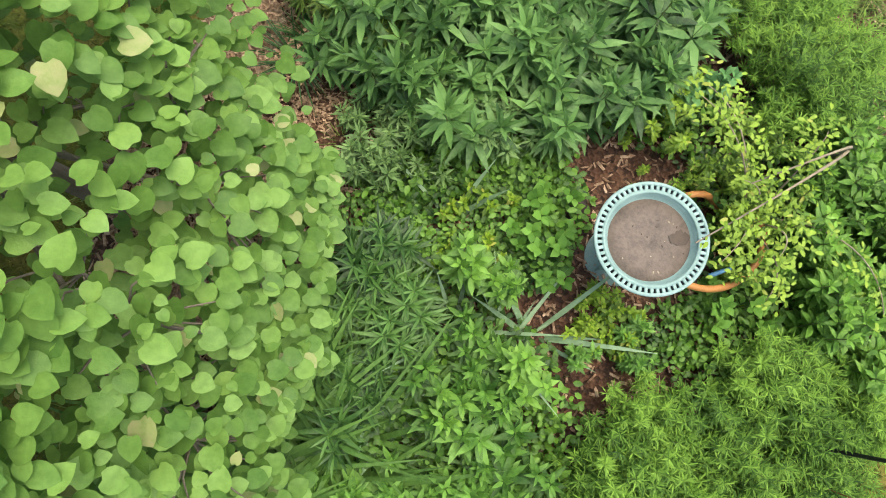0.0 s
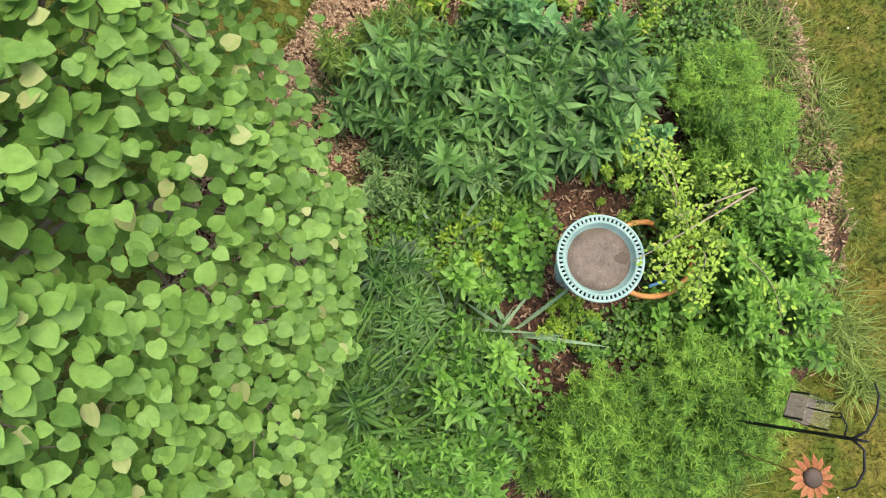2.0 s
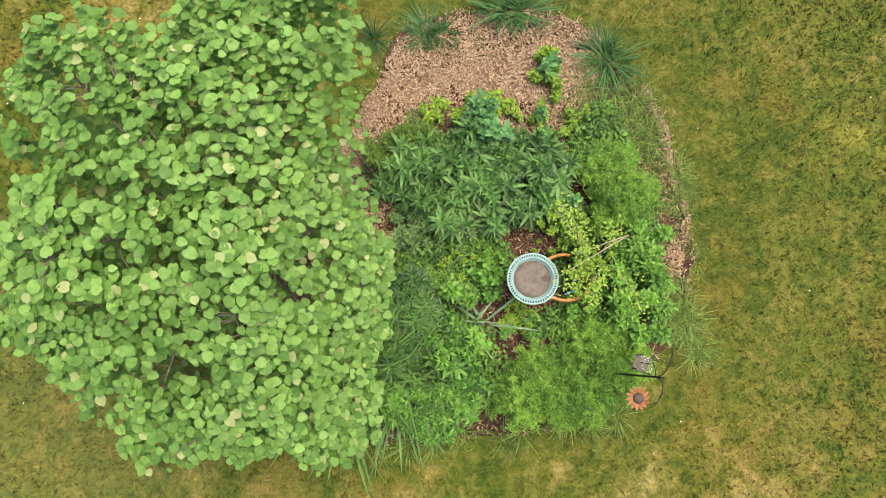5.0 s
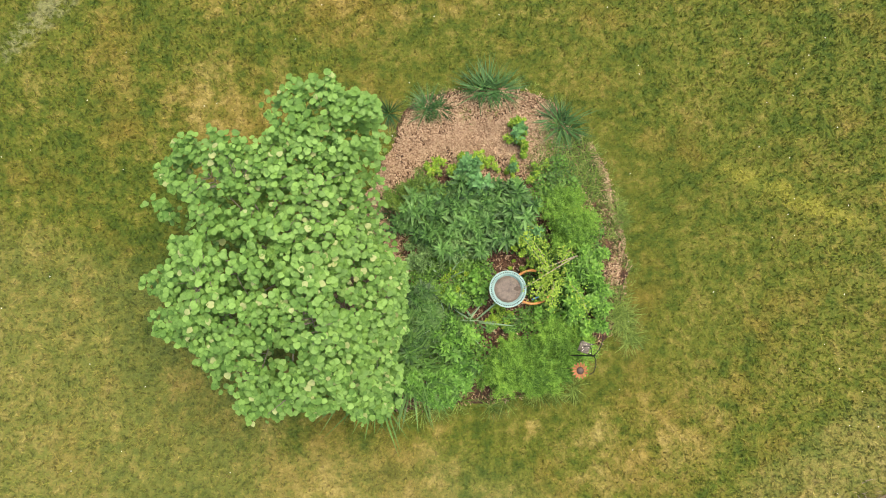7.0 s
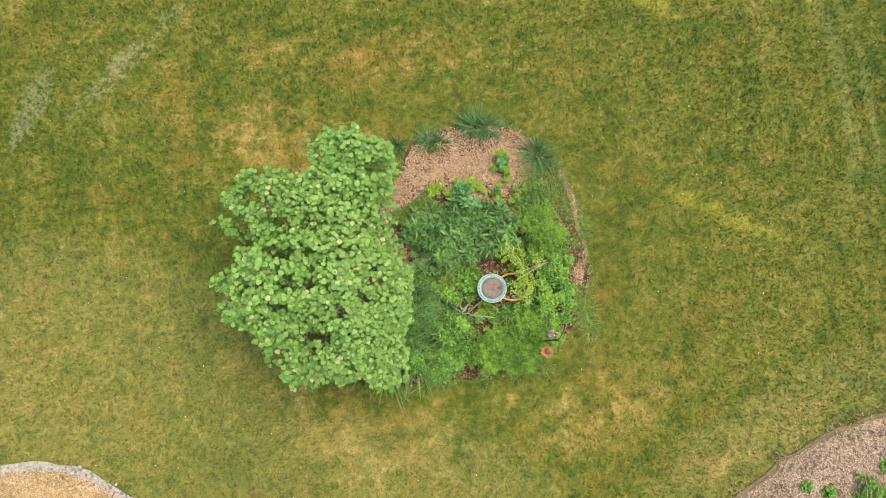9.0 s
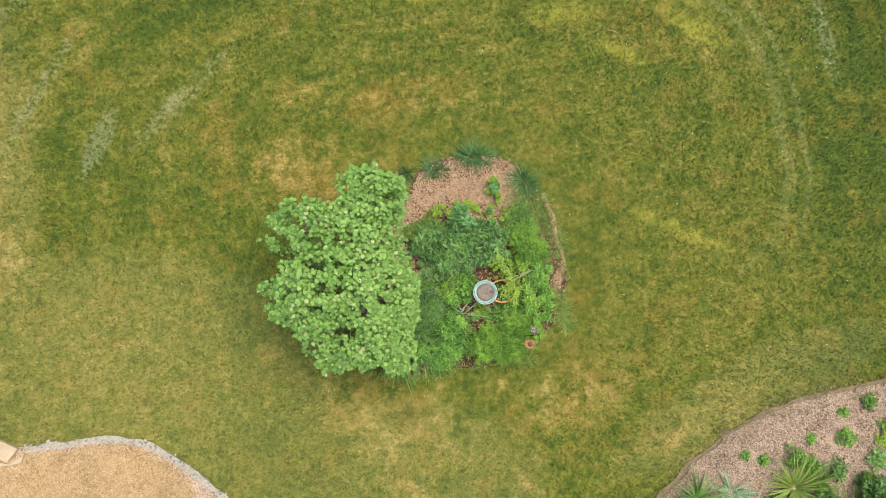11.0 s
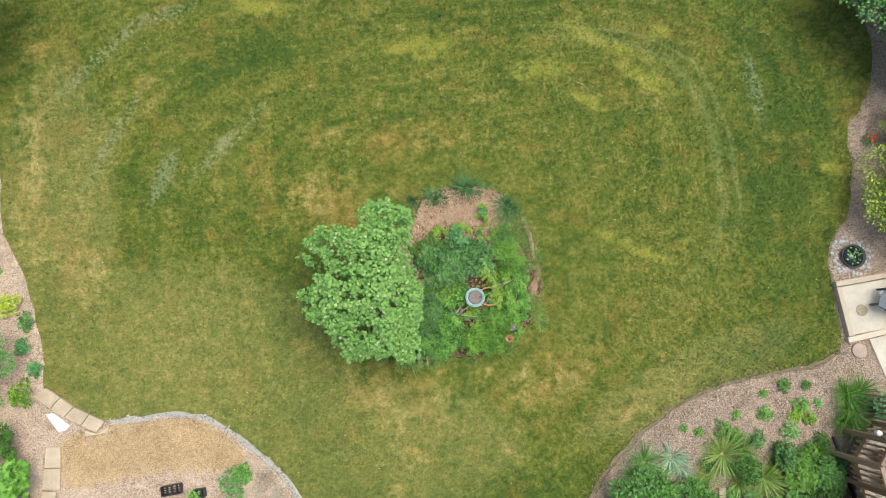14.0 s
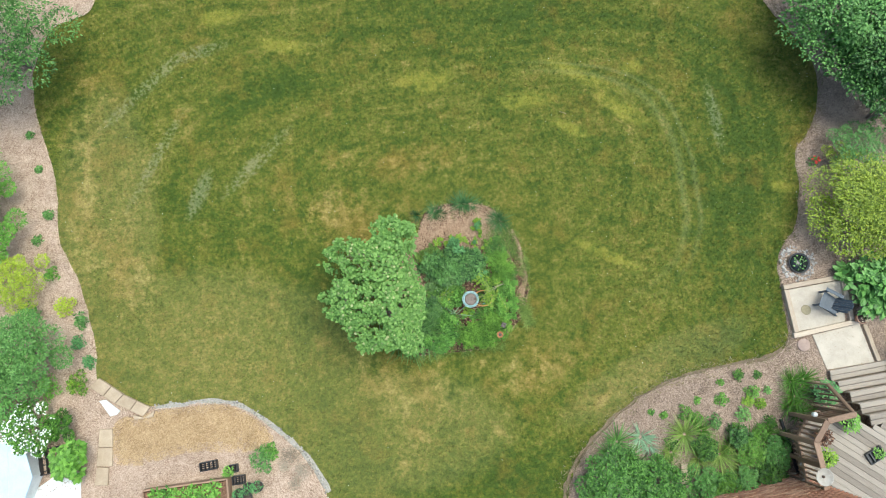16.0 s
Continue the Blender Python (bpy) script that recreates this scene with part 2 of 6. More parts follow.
LAWN, BLADE, TUSSOCK = lawn_material("lawn_turf", 0.6), lawn_material("lawn_blades", 0.66), lawn_material("lawn_tussocks", 0.66)
MULCH = mulch_material("wood_chip_mulch", (0.14, 0.08, 0.048), (0.36, 0.22, 0.14), (0.64, 0.46, 0.32))
SOIL = mulch_material("damp_soil_mulch", (0.035, 0.018, 0.011), (0.10, 0.045, 0.025), (0.27, 0.15, 0.09))
GOLD_MULCH = mulch_material("fresh_wood_chips", (0.20, 0.125, 0.062), (0.45, 0.30, 0.155), (0.66, 0.49, 0.30))
DULL_MULCH = mulch_material("dull_brown_wood_chips", (0.05, 0.032, 0.023), (0.175, 0.118, 0.083), (0.42, 0.31, 0.235))
GREY_MULCH = mulch_material("weathered_wood_chips", (0.085, 0.052, 0.035), (0.28, 0.185, 0.125), (0.56, 0.42, 0.32))
REDBUD = leaf_material("redbud_leaf", (0.09, 0.205, 0.034), (0.205, 0.345, 0.080), (0.46, 0.44, 0.22), 0.5, 0.22, 0.8, 0.12)
LILYLEAF = leaf_material("lily_leaf", (0.03, 0.095, 0.018), (0.105, 0.21, 0.048), None, 0.4)
WHORL = leaf_material("whorled_leaf", (0.04, 0.115, 0.026), (0.15, 0.285, 0.075))
OLIVE = leaf_material("aster_leaf", (0.05, 0.11, 0.016), (0.16, 0.24, 0.04))
GREYLEAF = leaf_material("grey_green_leaf", (0.075, 0.155, 0.04), (0.18, 0.29, 0.095))
MINT = leaf_material("mint_leaf", (0.05, 0.15, 0.045), (0.13, 0.28, 0.09))
FEATHER = leaf_material("thread_leaf", (0.05, 0.15, 0.012), (0.20, 0.35, 0.045), None, 0.6)
COVER = leaf_material("cover_leaf", (0.03, 0.10, 0.011), (0.125, 0.25, 0.032))
BROAD = leaf_material("broad_leaf", (0.05, 0.15, 0.018), (0.16, 0.32, 0.055))
VINE = leaf_material("vine_leaf", (0.09, 0.21, 0.012), (0.25, 0.37, 0.035), (0.42, 0.40, 0.08))
STRAP = leaf_material("daylily_blade", (0.035, 0.10, 0.018), (0.14, 0.26, 0.06), None, 0.4)
SILVER = leaf_material("iris_blade", (0.14, 0.25, 0.12), (0.28, 0.40, 0.24), None, 0.4)
TUFT = leaf_material("grass_tuft", (0.025, 0.08, 0.018), (0.08, 0.17, 0.05))
FRINGE = leaf_material("meadow_grass", (0.08, 0.15, 0.02), (0.26, 0.34, 0.08))
DEEP = leaf_material("deep_green_leaf", (0.045, 0.13, 0.026), (0.135, 0.28, 0.062))
FRESH = leaf_material("fresh_green_leaf", (0.07, 0.19, 0.022), (0.19, 0.36, 0.055))
GOLDEN = leaf_material("golden_leaf", (0.16, 0.25, 0.018), (0.38, 0.44, 0.045))
BLUELEAF = leaf_material("blue_green_leaf", (0.055, 0.15, 0.03), (0.17, 0.32, 0.08))
PETAL = plain("white_petal", (0.72, 0.72, 0.68), (0.86, 0.86, 0.82), 30, 0.6)
SCARLET = plain("scarlet_petal", (0.45, 0.03, 0.015), (0.62, 0.06, 0.03), 30, 0.6)
BARK = plain("grey_bark", (0.13, 0.10, 0.075), (0.30, 0.26, 0.21), 18, 0.85, relief=0.6, stretch=(1, 1, 0.2))
STEM = plain("green_stem", (0.09, 0.14, 0.03), (0.20, 0.22, 0.07), 30, 0.6)
CANE = plain("dry_cane", (0.20, 0.15, 0.10), (0.46, 0.38, 0.28), 40, 0.8)
VERDIGRIS = plain("verdigris_resin", (0.21, 0.33, 0.31), (0.34, 0.48, 0.46), 14, 0.5, relief=0.15)
SILT = plain("silted_bowl_bottom", (0.075, 0.055, 0.044), (0.23, 0.17, 0.14), 14, 0.55, relief=0.5, fine=90)
WET_SILT = plain("wet_silt", (0.03, 0.018, 0.012), (0.08, 0.05, 0.035), 22, 0.6)
ORANGE = plain("orange_hose", (0.50, 0.19, 0.05), (0.66, 0.30, 0.10), 20, 0.45)
BLUE = plain("blue_plastic", (0.05, 0.16, 0.30), (0.08, 0.22, 0.38), 20, 0.4)
IRON = plain("black_iron", (0.012, 0.012, 0.013), (0.035, 0.034, 0.034), 30, 0.5, 0.6)
RUST = plain("rusted_metal", (0.22, 0.065, 0.025), (0.50, 0.21, 0.10), 30, 0.75, 0.3, 0.4)
STONE = plain("buff_flagstone", (0.32, 0.235, 0.155), (0.50, 0.39, 0.275), 5, 0.8, relief=0.4)
ROCK = plain("grey_cobble", (0.17, 0.155, 0.14), (0.40, 0.37, 0.34), 12, 0.8, relief=0.4, random=0.7)
PAVER = plain("pale_exposed_concrete", (0.30, 0.245, 0.19), (0.50, 0.435, 0.355), 3, 0.85, relief=0.5, fine=60)
PINK_STONE = plain("pink_stepping_stone", (0.26, 0.18, 0.145), (0.38, 0.28, 0.23), 9, 0.85)
CONCRETE = plain("white_concrete", (0.50, 0.50, 0.48), (0.68, 0.68, 0.66), 4, 0.8)
TIMBER = plain("weathered_timber", (0.32, 0.24, 0.17), (0.52, 0.42, 0.32), 6, 0.8, relief=0.5, stretch=(0.6, 9, 9), fine=30, random=0.5)
DECK = plain("grey_decking", (0.20, 0.16, 0.125), (0.33, 0.275, 0.22), 6, 0.75, relief=0.5, stretch=(0.5, 9, 9), fine=30, random=0.6)
RAIL = plain("brown_stained_timber", (0.17, 0.10, 0.06), (0.32, 0.20, 0.13), 8, 0.65, stretch=(1, 6, 6), random=0.4)
BRICK = plain("red_brick", (0.38, 0.17, 0.10), (0.60, 0.33, 0.21), 9, 0.85, relief=0.5, random=0.8)
MORTAR = plain("mortar", (0.42, 0.36, 0.30), (0.56, 0.5, 0.44), 12, 0.9)
SLATE = plain("slate_blue_paint", (0.03, 0.04, 0.058), (0.065, 0.085, 0.11), 10, 0.5, relief=0.2, random=0.3)
BLACK = plain("black_plastic", (0.012, 0.012, 0.014), (0.035, 0.035, 0.038), 20, 0.45)
ROOF = plain("pale_blue_metal_roof", (0.42, 0.52, 0.60), (0.56, 0.65, 0.72), 4, 0.4, 0.1)
TERRA = plain("terracotta", (0.36, 0.20, 0.13), (0.52, 0.33, 0.24), 14, 0.8)
GREYPOT = plain("grey_stoneware", (0.24, 0.215, 0.185), (0.42, 0.385, 0.34), 14, 0.7)
WATER, wnt, wb = shader("dark_pond_water", 0.04)
wb.inputs["Base Color"].default_value = (0.008, 0.014, 0.010, 1)
bump(wnt, wb, noise_at(wnt, place(wnt), 9), 0.08, 0.01)
GLASS, gnt, gb = shader("lantern_glass", 0.12)
gb.inputs["Base Color"].default_value = (0.80, 0.84, 0.80, 1)
gb.inputs["Transmission Weight"].default_value = 0.97
clear, gmix = gnt.nodes.new("ShaderNodeBsdfTransparent"), gnt.nodes.new("ShaderNodeMixShader")
gmix.inputs[0].default_value = 0.12
links(gnt, (clear.outputs[0], gmix.inputs[1]), (gb.outputs[0], gmix.inputs[2]), (gmix.outputs[0], gnt.nodes["Material Output"].inputs[0]))
THATCH = plain("dry_earth_and_thatch", (0.07, 0.05, 0.03), (0.22, 0.16, 0.10), 9, 0.9, relief=0.6)
PEBBLE = plain("pale_pebbles", (0.27, 0.24, 0.20), (0.55, 0.51, 0.45), 30, 0.85, relief=0.6)


# ---- mesh helpers ----
def mesh_of(name, v, f, material, smooth=False):
    """A mesh from an array of corners and an array of triangles or quads."""
    v, f = np.asarray(v, np.float32), np.asarray(f, np.int32)
    me = bpy.data.meshes.new(name)
    k = f.shape[1]
    me.vertices.add(len(v))
    me.vertices.foreach_set("co", v.ravel())
    me.loops.add(f.size)
    me.loops.foreach_set("vertex_index", f.ravel())
    me.polygons.add(len(f))
    me.polygons.foreach_set("loop_start", np.arange(0, f.size, k, dtype=np.int32))
    if smooth:
        me.polygons.foreach_set("use_smooth", np.ones(len(f), bool))
    me.update(calc_edges=True)
    me.materials.append(material)
    return me


def part(name, data, material, parent, label=""):
    """One mesh object from a bmesh or a mesh, under a thing or a part (or alone when parent is None)."""
    if isinstance(data, bmesh.types.BMesh):
        me = bpy.data.meshes.new(name)
        data.to_mesh(me)
        data.free()
        me.materials.append(material)
        data = me
    ob = new(name, data)
    ob.parent = parent
    return tagged(ob, label)


def thing(name, x, y, z, label, category, turn=0.0, group="", kind=""):
    ob = new(name)
    ob.empty_display_size = 0.1
    ob.matrix_basis = pose(x, y, z, 0, 0, turn)
    return tagged(ob, label, category, group, kind)


def box(bm, sx, sy, sz, m=None, bevel=0.0):
    """A block standing on its base at the origin of m, its edges eased."""
    r = bmesh.ops.create_cube(bm, size=1.0, matrix=(m or Matrix()) @ Matrix.Translation((0, 0, sz / 2)) @ Matrix.Diagonal((sx, sy, sz, 1)))
    if bevel:
        e = list({e for v in r["verts"] for e in v.link_edges})
        bmesh.ops.bevel(bm, geom=e, offset=bevel, segments=1, affect="EDGES")
    return bm


def slab(sx, sy, sz, m=None, bevel=0.008):
    return box(bmesh.new(), sx, sy, sz, m, bevel)


def lathe(profile, n=40, caps=True):
    """A turned body from (radius, height) pairs."""
    bm = bmesh.new()
    rows = [[bm.verts.new((r * math.cos(2 * math.pi * i / n), r * math.sin(2 * math.pi * i / n), z)) for i in range(n)] for r, z in profile]
    for a, b in zip(rows, rows[1:]):
        for i in range(n):
            bm.faces.new((a[i], a[(i + 1) % n], b[(i + 1) % n], b[i])).smooth = True
    for row, flip in ((rows[0], True), (rows[-1], False)):
        if caps and profile[rows.index(row)][0] > 1e-4:
            bm.faces.new(row[::-1] if flip else row)
    bmesh.ops.remove_doubles(bm, verts=bm.verts, dist=1e-5)
    return bm


def tubes(lines, sides=5):
    """Round rods along lines of (x, y, z, radius); returns corners and quads."""
    v, f = [], []
    for line in lines:
        pts = np.array(line, float)
        d = np.gradient(pts[:, :3], axis=0)
        d /= np.linalg.norm(d, axis=1)[:, None] + 1e-9
        ref = np.array([0.31, 0.17, 0.93]) if abs(d[0, 2]) < 0.9 else np.array([1.0, 0.1, 0])
        a = np.cross(d, ref)
        a /= np.linalg.norm(a, axis=1)[:, None] + 1e-9
        b = np.cross(d, a)
        base = len(v)
        for i in range(len(pts)):
            for k in range(sides):
                g = 2 * math.pi * k / sides
                v.append(pts[i, :3] + pts[i, 3] * (math.cos(g) * a[i] + math.sin(g) * b[i]))
        for i in range(len(pts) - 1):
            for k in range(sides):
                p, q = base + i * sides + k, base + i * sides + (k + 1) % sides
                f.append((p, q, q + sides, p + sides))
    return v, f


def tube_mesh(name, lines, material, sides=5):
    return mesh_of(name, *tubes(lines, sides), material, True)


def unit(a):
    return a / (np.linalg.norm(a, axis=-1, keepdims=True) + 1e-9)


# leaf outlines: place along the leaf, half width, how far the margin runs back
LANCE = ((0, 0, 0), (0.32, 0.5, 0), (0.68, 0.36, 0), (1, 0, 0))
SMALL = ((0, 0, 0), (0.45, 0.5, 0), (1, 0, 0))
OVAL = ((0, 0, 0), (0.25, 0.42, 0), (0.62, 0.46, 0), (1, 0, 0))
HEART = ((0, 0, 0), (0.04, 0.24, -0.13), (0.16, 0.43, -0.11), (0.36, 0.52, -0.05), (0.6, 0.45, -0.01), (0.82, 0.25, 0), (1.0, 0, 0))
BLADE_SHAPE = ((0, 0.0, 0), (0.08, 0.40, 0), (0.4, 0.5, 0), (0.75, 0.34, 0), (1, 0, 0))


def leaves(base, way, up, length, width, shape=LANCE, fold=0.25, droop=0.2):
    """Corners and triangles of many leaves at once, each a folded, drooping blade of its own."""
    base, way = np.asarray(base, float), unit(np.asarray(way, float))
    n = len(base)
    side = unit(np.cross(way, np.asarray(up, float) + np.zeros((n, 3))))
    nor = np.cross(side, way)
    L, W = (np.zeros(n) + length)[:, None], (np.zeros(n) + width)[:, None]
    dr = (np.zeros(n) + droop)[:, None]
    cols = []
    for s, w, back in shape:
        mid = base + way * L * s - nor * dr * L * s * s
        if w == 0:
            cols.append(mid)
        else:
            rim = way * L * back + nor * fold * W * w
            cols += [mid + side * W * w + rim, mid, mid - side * W * w + rim]
    v = np.stack(cols, 1)
    k, tri, c = len(shape), [(0, 1, 2), (0, 2, 3)], 1
    for _ in range(k - 3):
        tri += [(c, c + 3, c + 4), (c, c + 4, c + 1), (c + 1, c + 4, c + 5), (c + 1, c + 5, c + 2)]
        c += 3
    tri += [(c, c + 3, c + 1), (c + 1, c + 3, c + 2)]
    per = v.shape[1]
    f = (np.array(tri)[None] + (np.arange(n) * per)[:, None, None]).reshape(-1, 3)
    return v.reshape(-1, 3), f


def joined(*pieces):
    v, f, k = [], [], 0
    for a, b in pieces:
        v.append(a)
        f.append(np.asarray(b) + k)
        k += len(a)
    return np.concatenate(v), np.concatenate(f)


def ring_dirs(n, tilt, jitter=0.25):
    a = np.arange(n) * 2.39996 + rng.normal(0, jitter, n)
    t = np.zeros(n) + tilt + rng.normal(0, 0.12, n)
    return np.stack([np.cos(a) * np.cos(t), np.sin(a) * np.cos(t), np.sin(t)], 1)


# ---- ground, beds ----
def inside(px, py, poly):
    """Which of the points lie in the outline."""
    hit = np.zeros(len(px), bool)
    for (x0, y0), (x1, y1) in zip(poly, poly[1:] + poly[:1]):
        cross = ((y0 > py) != (y1 > py)) & (px < (x1 - x0) * (py - y0) / (y1 - y0 + 1e-12) + x0)
        hit ^= cross
    return hit


def smooth_outline(poly, rough=0.05, step=0.12):
    """The outline rounded off and made uneven."""
    pts = [Vector((*p, 0)) for p in poly]
    out, n = [], len(pts)
    for i in range(n):
        a, b, c, d = pts[i - 1], pts[i], pts[(i + 1) % n], pts[(i + 2) % n]
        m = max(2, int((c - b).length / step))
        for k in range(m):
            t = k / m
            p = 0.5 * (2 * b + (c - a) * t + (2 * a - 5 * b + 4 * c - d) * t * t + (3 * b - a - 3 * c + d) * t ** 3)
            w = noise.noise(p * 3.1) * rough + noise.noise(p * 11) * rough * 0.6
            out.append((p.x + w, p.y - w * 0.7))
    return out


def bed_mesh(name, outline, height, material, step=0.1, rough=0.02):
    """A low mound of mulch: a grid cut to the outline, with a bevelled, uneven edge."""
    o = np.array(outline)
    bm = bmesh.new()
    rim = [bm.verts.new((x, y, -0.02)) for x, y in outline]
    c = o.mean(0)
    lift = [bm.verts.new((x + (c[0] - x) * 0.02, y + (c[1] - y) * 0.02, 0.018 + 0.01 * noise.noise((x * 9, y * 9, 0)))) for x, y in outline]
    n = len(rim)
    for i in range(n):
        bm.faces.new((rim[i], rim[(i + 1) % n], lift[(i + 1) % n], lift[i]))
    face = bm.faces.new(lift)
    bmesh.ops.triangulate(bm, faces=[face])
    x0, y0, x1, y1 = *o.min(0), *o.max(0)
    for k in np.arange(x0 + step, x1, step):
        bmesh.ops.bisect_plane(bm, geom=bm.verts[:] + bm.edges[:] + bm.faces[:], plane_co=(k, 0, 0), plane_no=(1, 0, 0))
    for k in np.arange(y0 + step, y1, step):
        bmesh.ops.bisect_plane(bm, geom=bm.verts[:] + bm.edges[:] + bm.faces[:], plane_co=(0, k, 0), plane_no=(0, 1, 0))
    for v in bm.verts:
        if v.co.z > 0.005:
            gap = min(1.0, float(np.min(np.hypot(o[:, 0] - v.co.x, o[:, 1] - v.co.y))) / 0.5)
            v.co.z += height * gap + rough * noise.noise(v.co * 6) * gap
    return bm


def chips(name, label, outline, count, z, material, size=(0.022, 0.055)):
    """Loose wood chips, each a small splinter with a ridge."""
    o = np.array(outline)
    xy = rng.uniform(o.min(0), o.max(0), (count, 2))
    xy = xy[inside(xy[:, 0], xy[:, 1], outline)]
    xy = xy[(np.abs(xy[:, 0]) < 12.8) & (xy[:, 1] > -6) & (xy[:, 1] < 9.8)]
    n = len(xy)
    a, l, w = rng.uniform(0, 6.283, n), rng.uniform(*size, n), rng.uniform(0.006, 0.014, n)
    d, s = np.stack([np.cos(a), np.sin(a)], 1) * l[:, None] / 2, np.stack([-np.sin(a), np.cos(a)], 1) * w[:, None] / 2
    gap = np.minimum(1, np.min(np.hypot(xy[:, 0, None] - o[None, ::3, 0], xy[:, 1, None] - o[None, ::3, 1]), 1) / 0.5)
    h = 0.02 + z * gap + rng.uniform(0, 0.012, n)
    tip = rng.normal(0, 0.008, n)
    v = np.zeros((n, 6, 3))
    for i, (e, g, up) in enumerate(((-1, -1, 0), (-1, 1, 0), (1, -1, 0), (1, 1, 0), (-0.9, 0, 1), (0.9, 0, 1))):
        v[:, i, :2] = xy + e * d + g * s
        v[:, i, 2] = h + up * 0.008 + e * tip
    tri = np.array([(0, 2, 5), (0, 5, 4), (1, 4, 5), (1, 5, 3), (0, 4, 1), (2, 3, 5)])
    f = (tri[None] + (np.arange(n) * 6)[:, None, None]).reshape(-1, 3)
    return tagged(new(name, mesh_of(name, v.reshape(-1, 3), f, material)), label, "wood chips", kind="stuff")


ISLAND = smooth_outline([(-1.28, 1.85), (-1.2, 2.25), (-0.85, 2.58), (-0.3, 2.66), (0.25, 2.64), (0.8, 2.45), (1.12, 2.0), (1.46, 1.42), (1.55, 0.7),
                         (1.58, 0.18), (1.36, -0.45), (1.02, -0.84), (0.62, -1.12), (0.05, -1.3), (-0.69, -1.32), (-1.35, -1.32), (-1.95, -1.15),
                         (-2.25, -0.6), (-2.3, 0.2), (-2.1, 0.9), (-1.7, 1.3)], 0.06)
WEST = smooth_outline([(-10.0, 9.6), (-11.2, 8.95), (-11.75, 7.6), (-11.67, 6.41), (-11.32, 5.22), (-11.01, 4.06), (-10.92, 2.62), (-10.4, 1.5), (-10.07, 0.41),
                       (-9.88, -0.49), (-9.83, -1.3), (-9.2, -1.95), (-8.35, -2.08), (-7.4, -2.05), (-6.5, -2.1), (-5.93, -2.33), (-5.22, -2.88), (-4.52, -3.56),
                       (-4.12, -4.21), (-3.9, -4.9), (-3.7, -8.0), (-19, -8), (-19, 12), (-11, 12)], 0.05, 0.2)
EAST = smooth_outline([(1.85, -5.4), (2.13, -4.55), (2.63, -3.9), (3.27, -3.33), (4.06, -2.83), (5.12, -2.42), (6.31, -2.23), (7.6, -2.06), (8.02, -1.7),
                       (8.05, -0.9), (8.05, -0.1), (8.15, 0.56), (8.72, 1.27), (9.01, 2.33), (9.06, 3.27), (9.65, 4.01), (10.0, 5.1), (9.95, 5.96), (9.4, 7.0), (8.96, 7.77),
                       (8.6, 9.2), (8.4, 12), (19, 12), (19, -9), (1.6, -9)], 0.05, 0.2)
GOLD = smooth_outline([(-9.35, -2.35), (-8.5, -2.2), (-7.4, -2.12), (-6.5, -2.17), (-5.95, -2.42), (-5.45, -2.85), (-5.35, -3.2), (-6.2, -3.35), (-7.4, -3.25), (-9.1, -3.45), (-9.5, -3.0)], 0.06, 0.15)


def ring_sheet(outer, holes_z):
    bm = bmesh.new()
    bmesh.ops.create_circle(bm, cap_ends=True, segments=64, radius=outer)
    for v in bm.verts:
        v.co.z = holes_z
    return bm


ground = tagged(part("ground", ring_sheet(900, 0.0), LAWN, None), "mown lawn with dry tan and green patches", "lawn", kind="structure")
island_bed = tagged(part("island_bed", bed_mesh("island_bed", ISLAND, 0.03, SOIL), SOIL, None),
                    "dark damp mulch of the island flower bed", "flower bed", kind="structure")
tagged(part("border_bed_west", bed_mesh("west", WEST, 0.02, GREY_MULCH, 0.8), GREY_MULCH, None),
                  "weathered wood chip border along the lawn", "flower bed", kind="structure")
tagged(part("border_bed_east", bed_mesh("east", EAST, 0.02, DULL_MULCH, 0.8), DULL_MULCH, None),
                  "weathered wood chip border beside deck and patio", "flower bed", kind="structure")
tagged(part("chip_path", bed_mesh("gold", GOLD, 0.045, GOLD_MULCH, 0.4), GOLD_MULCH, None),
                   "fresh golden wood chip path", "path", kind="structure")
CHIP_LAYER = smooth_outline([(-1.75, 1.25), (-1.25, 1.9), (-1.15, 2.2), (-0.8, 2.5), (-0.3, 2.6), (0.3, 2.6), (0.85, 2.35), (1.05, 1.95), (0.6, 1.2),
      (-0.5, 1.4), (-1.1, 1.3), (-1.15, 0.5), (-1.3, -0.4), (-2.1, -0.5), (-2.2, 0.2), (-2.0, 0.9)], 0.06)
tagged(part("chip_layer", bed_mesh("chip_layer", CHIP_LAYER, 0.035, MULCH), MULCH, None), "pale wood chip layer on the island bed", "mulch", kind="structure")
chips("loose_wood_chips", "pale wood chips strewn on the island bed", CHIP_LAYER, 42000, 0.05, MULCH, (0.014, 0.045))
chips("loose_wood_chips", "dark wood chips strewn round the bird bath", ISLAND, 10000, 0.03, MULCH)
EDGE_STRIP = [(1.2, 1.8), (1.33, 1.45), (1.38, 1.2), (1.42, 0.9), (1.5, 0.5), (1.38, 0.32), (1.2, 0.15), (1.2, -0.1), (1.36, -0.12), (1.46, 0.15), (1.56, 0.5), (1.52, 0.75), (1.46, 1.0), (1.46, 1.3), (1.3, 1.8)]
chips("loose_wood_chips", "pale wood chips along the open bed edge", EDGE_STRIP, 3800, 0.03, MULCH, (0.014, 0.045))
chips("loose_wood_chips", "weathered wood chips along the lawn border", WEST, 60000, 0.02, GREY_MULCH, (0.04, 0.11))
chips("loose_wood_chips", "weathered wood chips between border plants", EAST, 70000, 0.02, DULL_MULCH, (0.04, 0.11))
chips("loose_wood_chips", "fresh golden wood chips on the path", GOLD, 12000, 0.05, GOLD_MULCH, (0.04, 0.1))


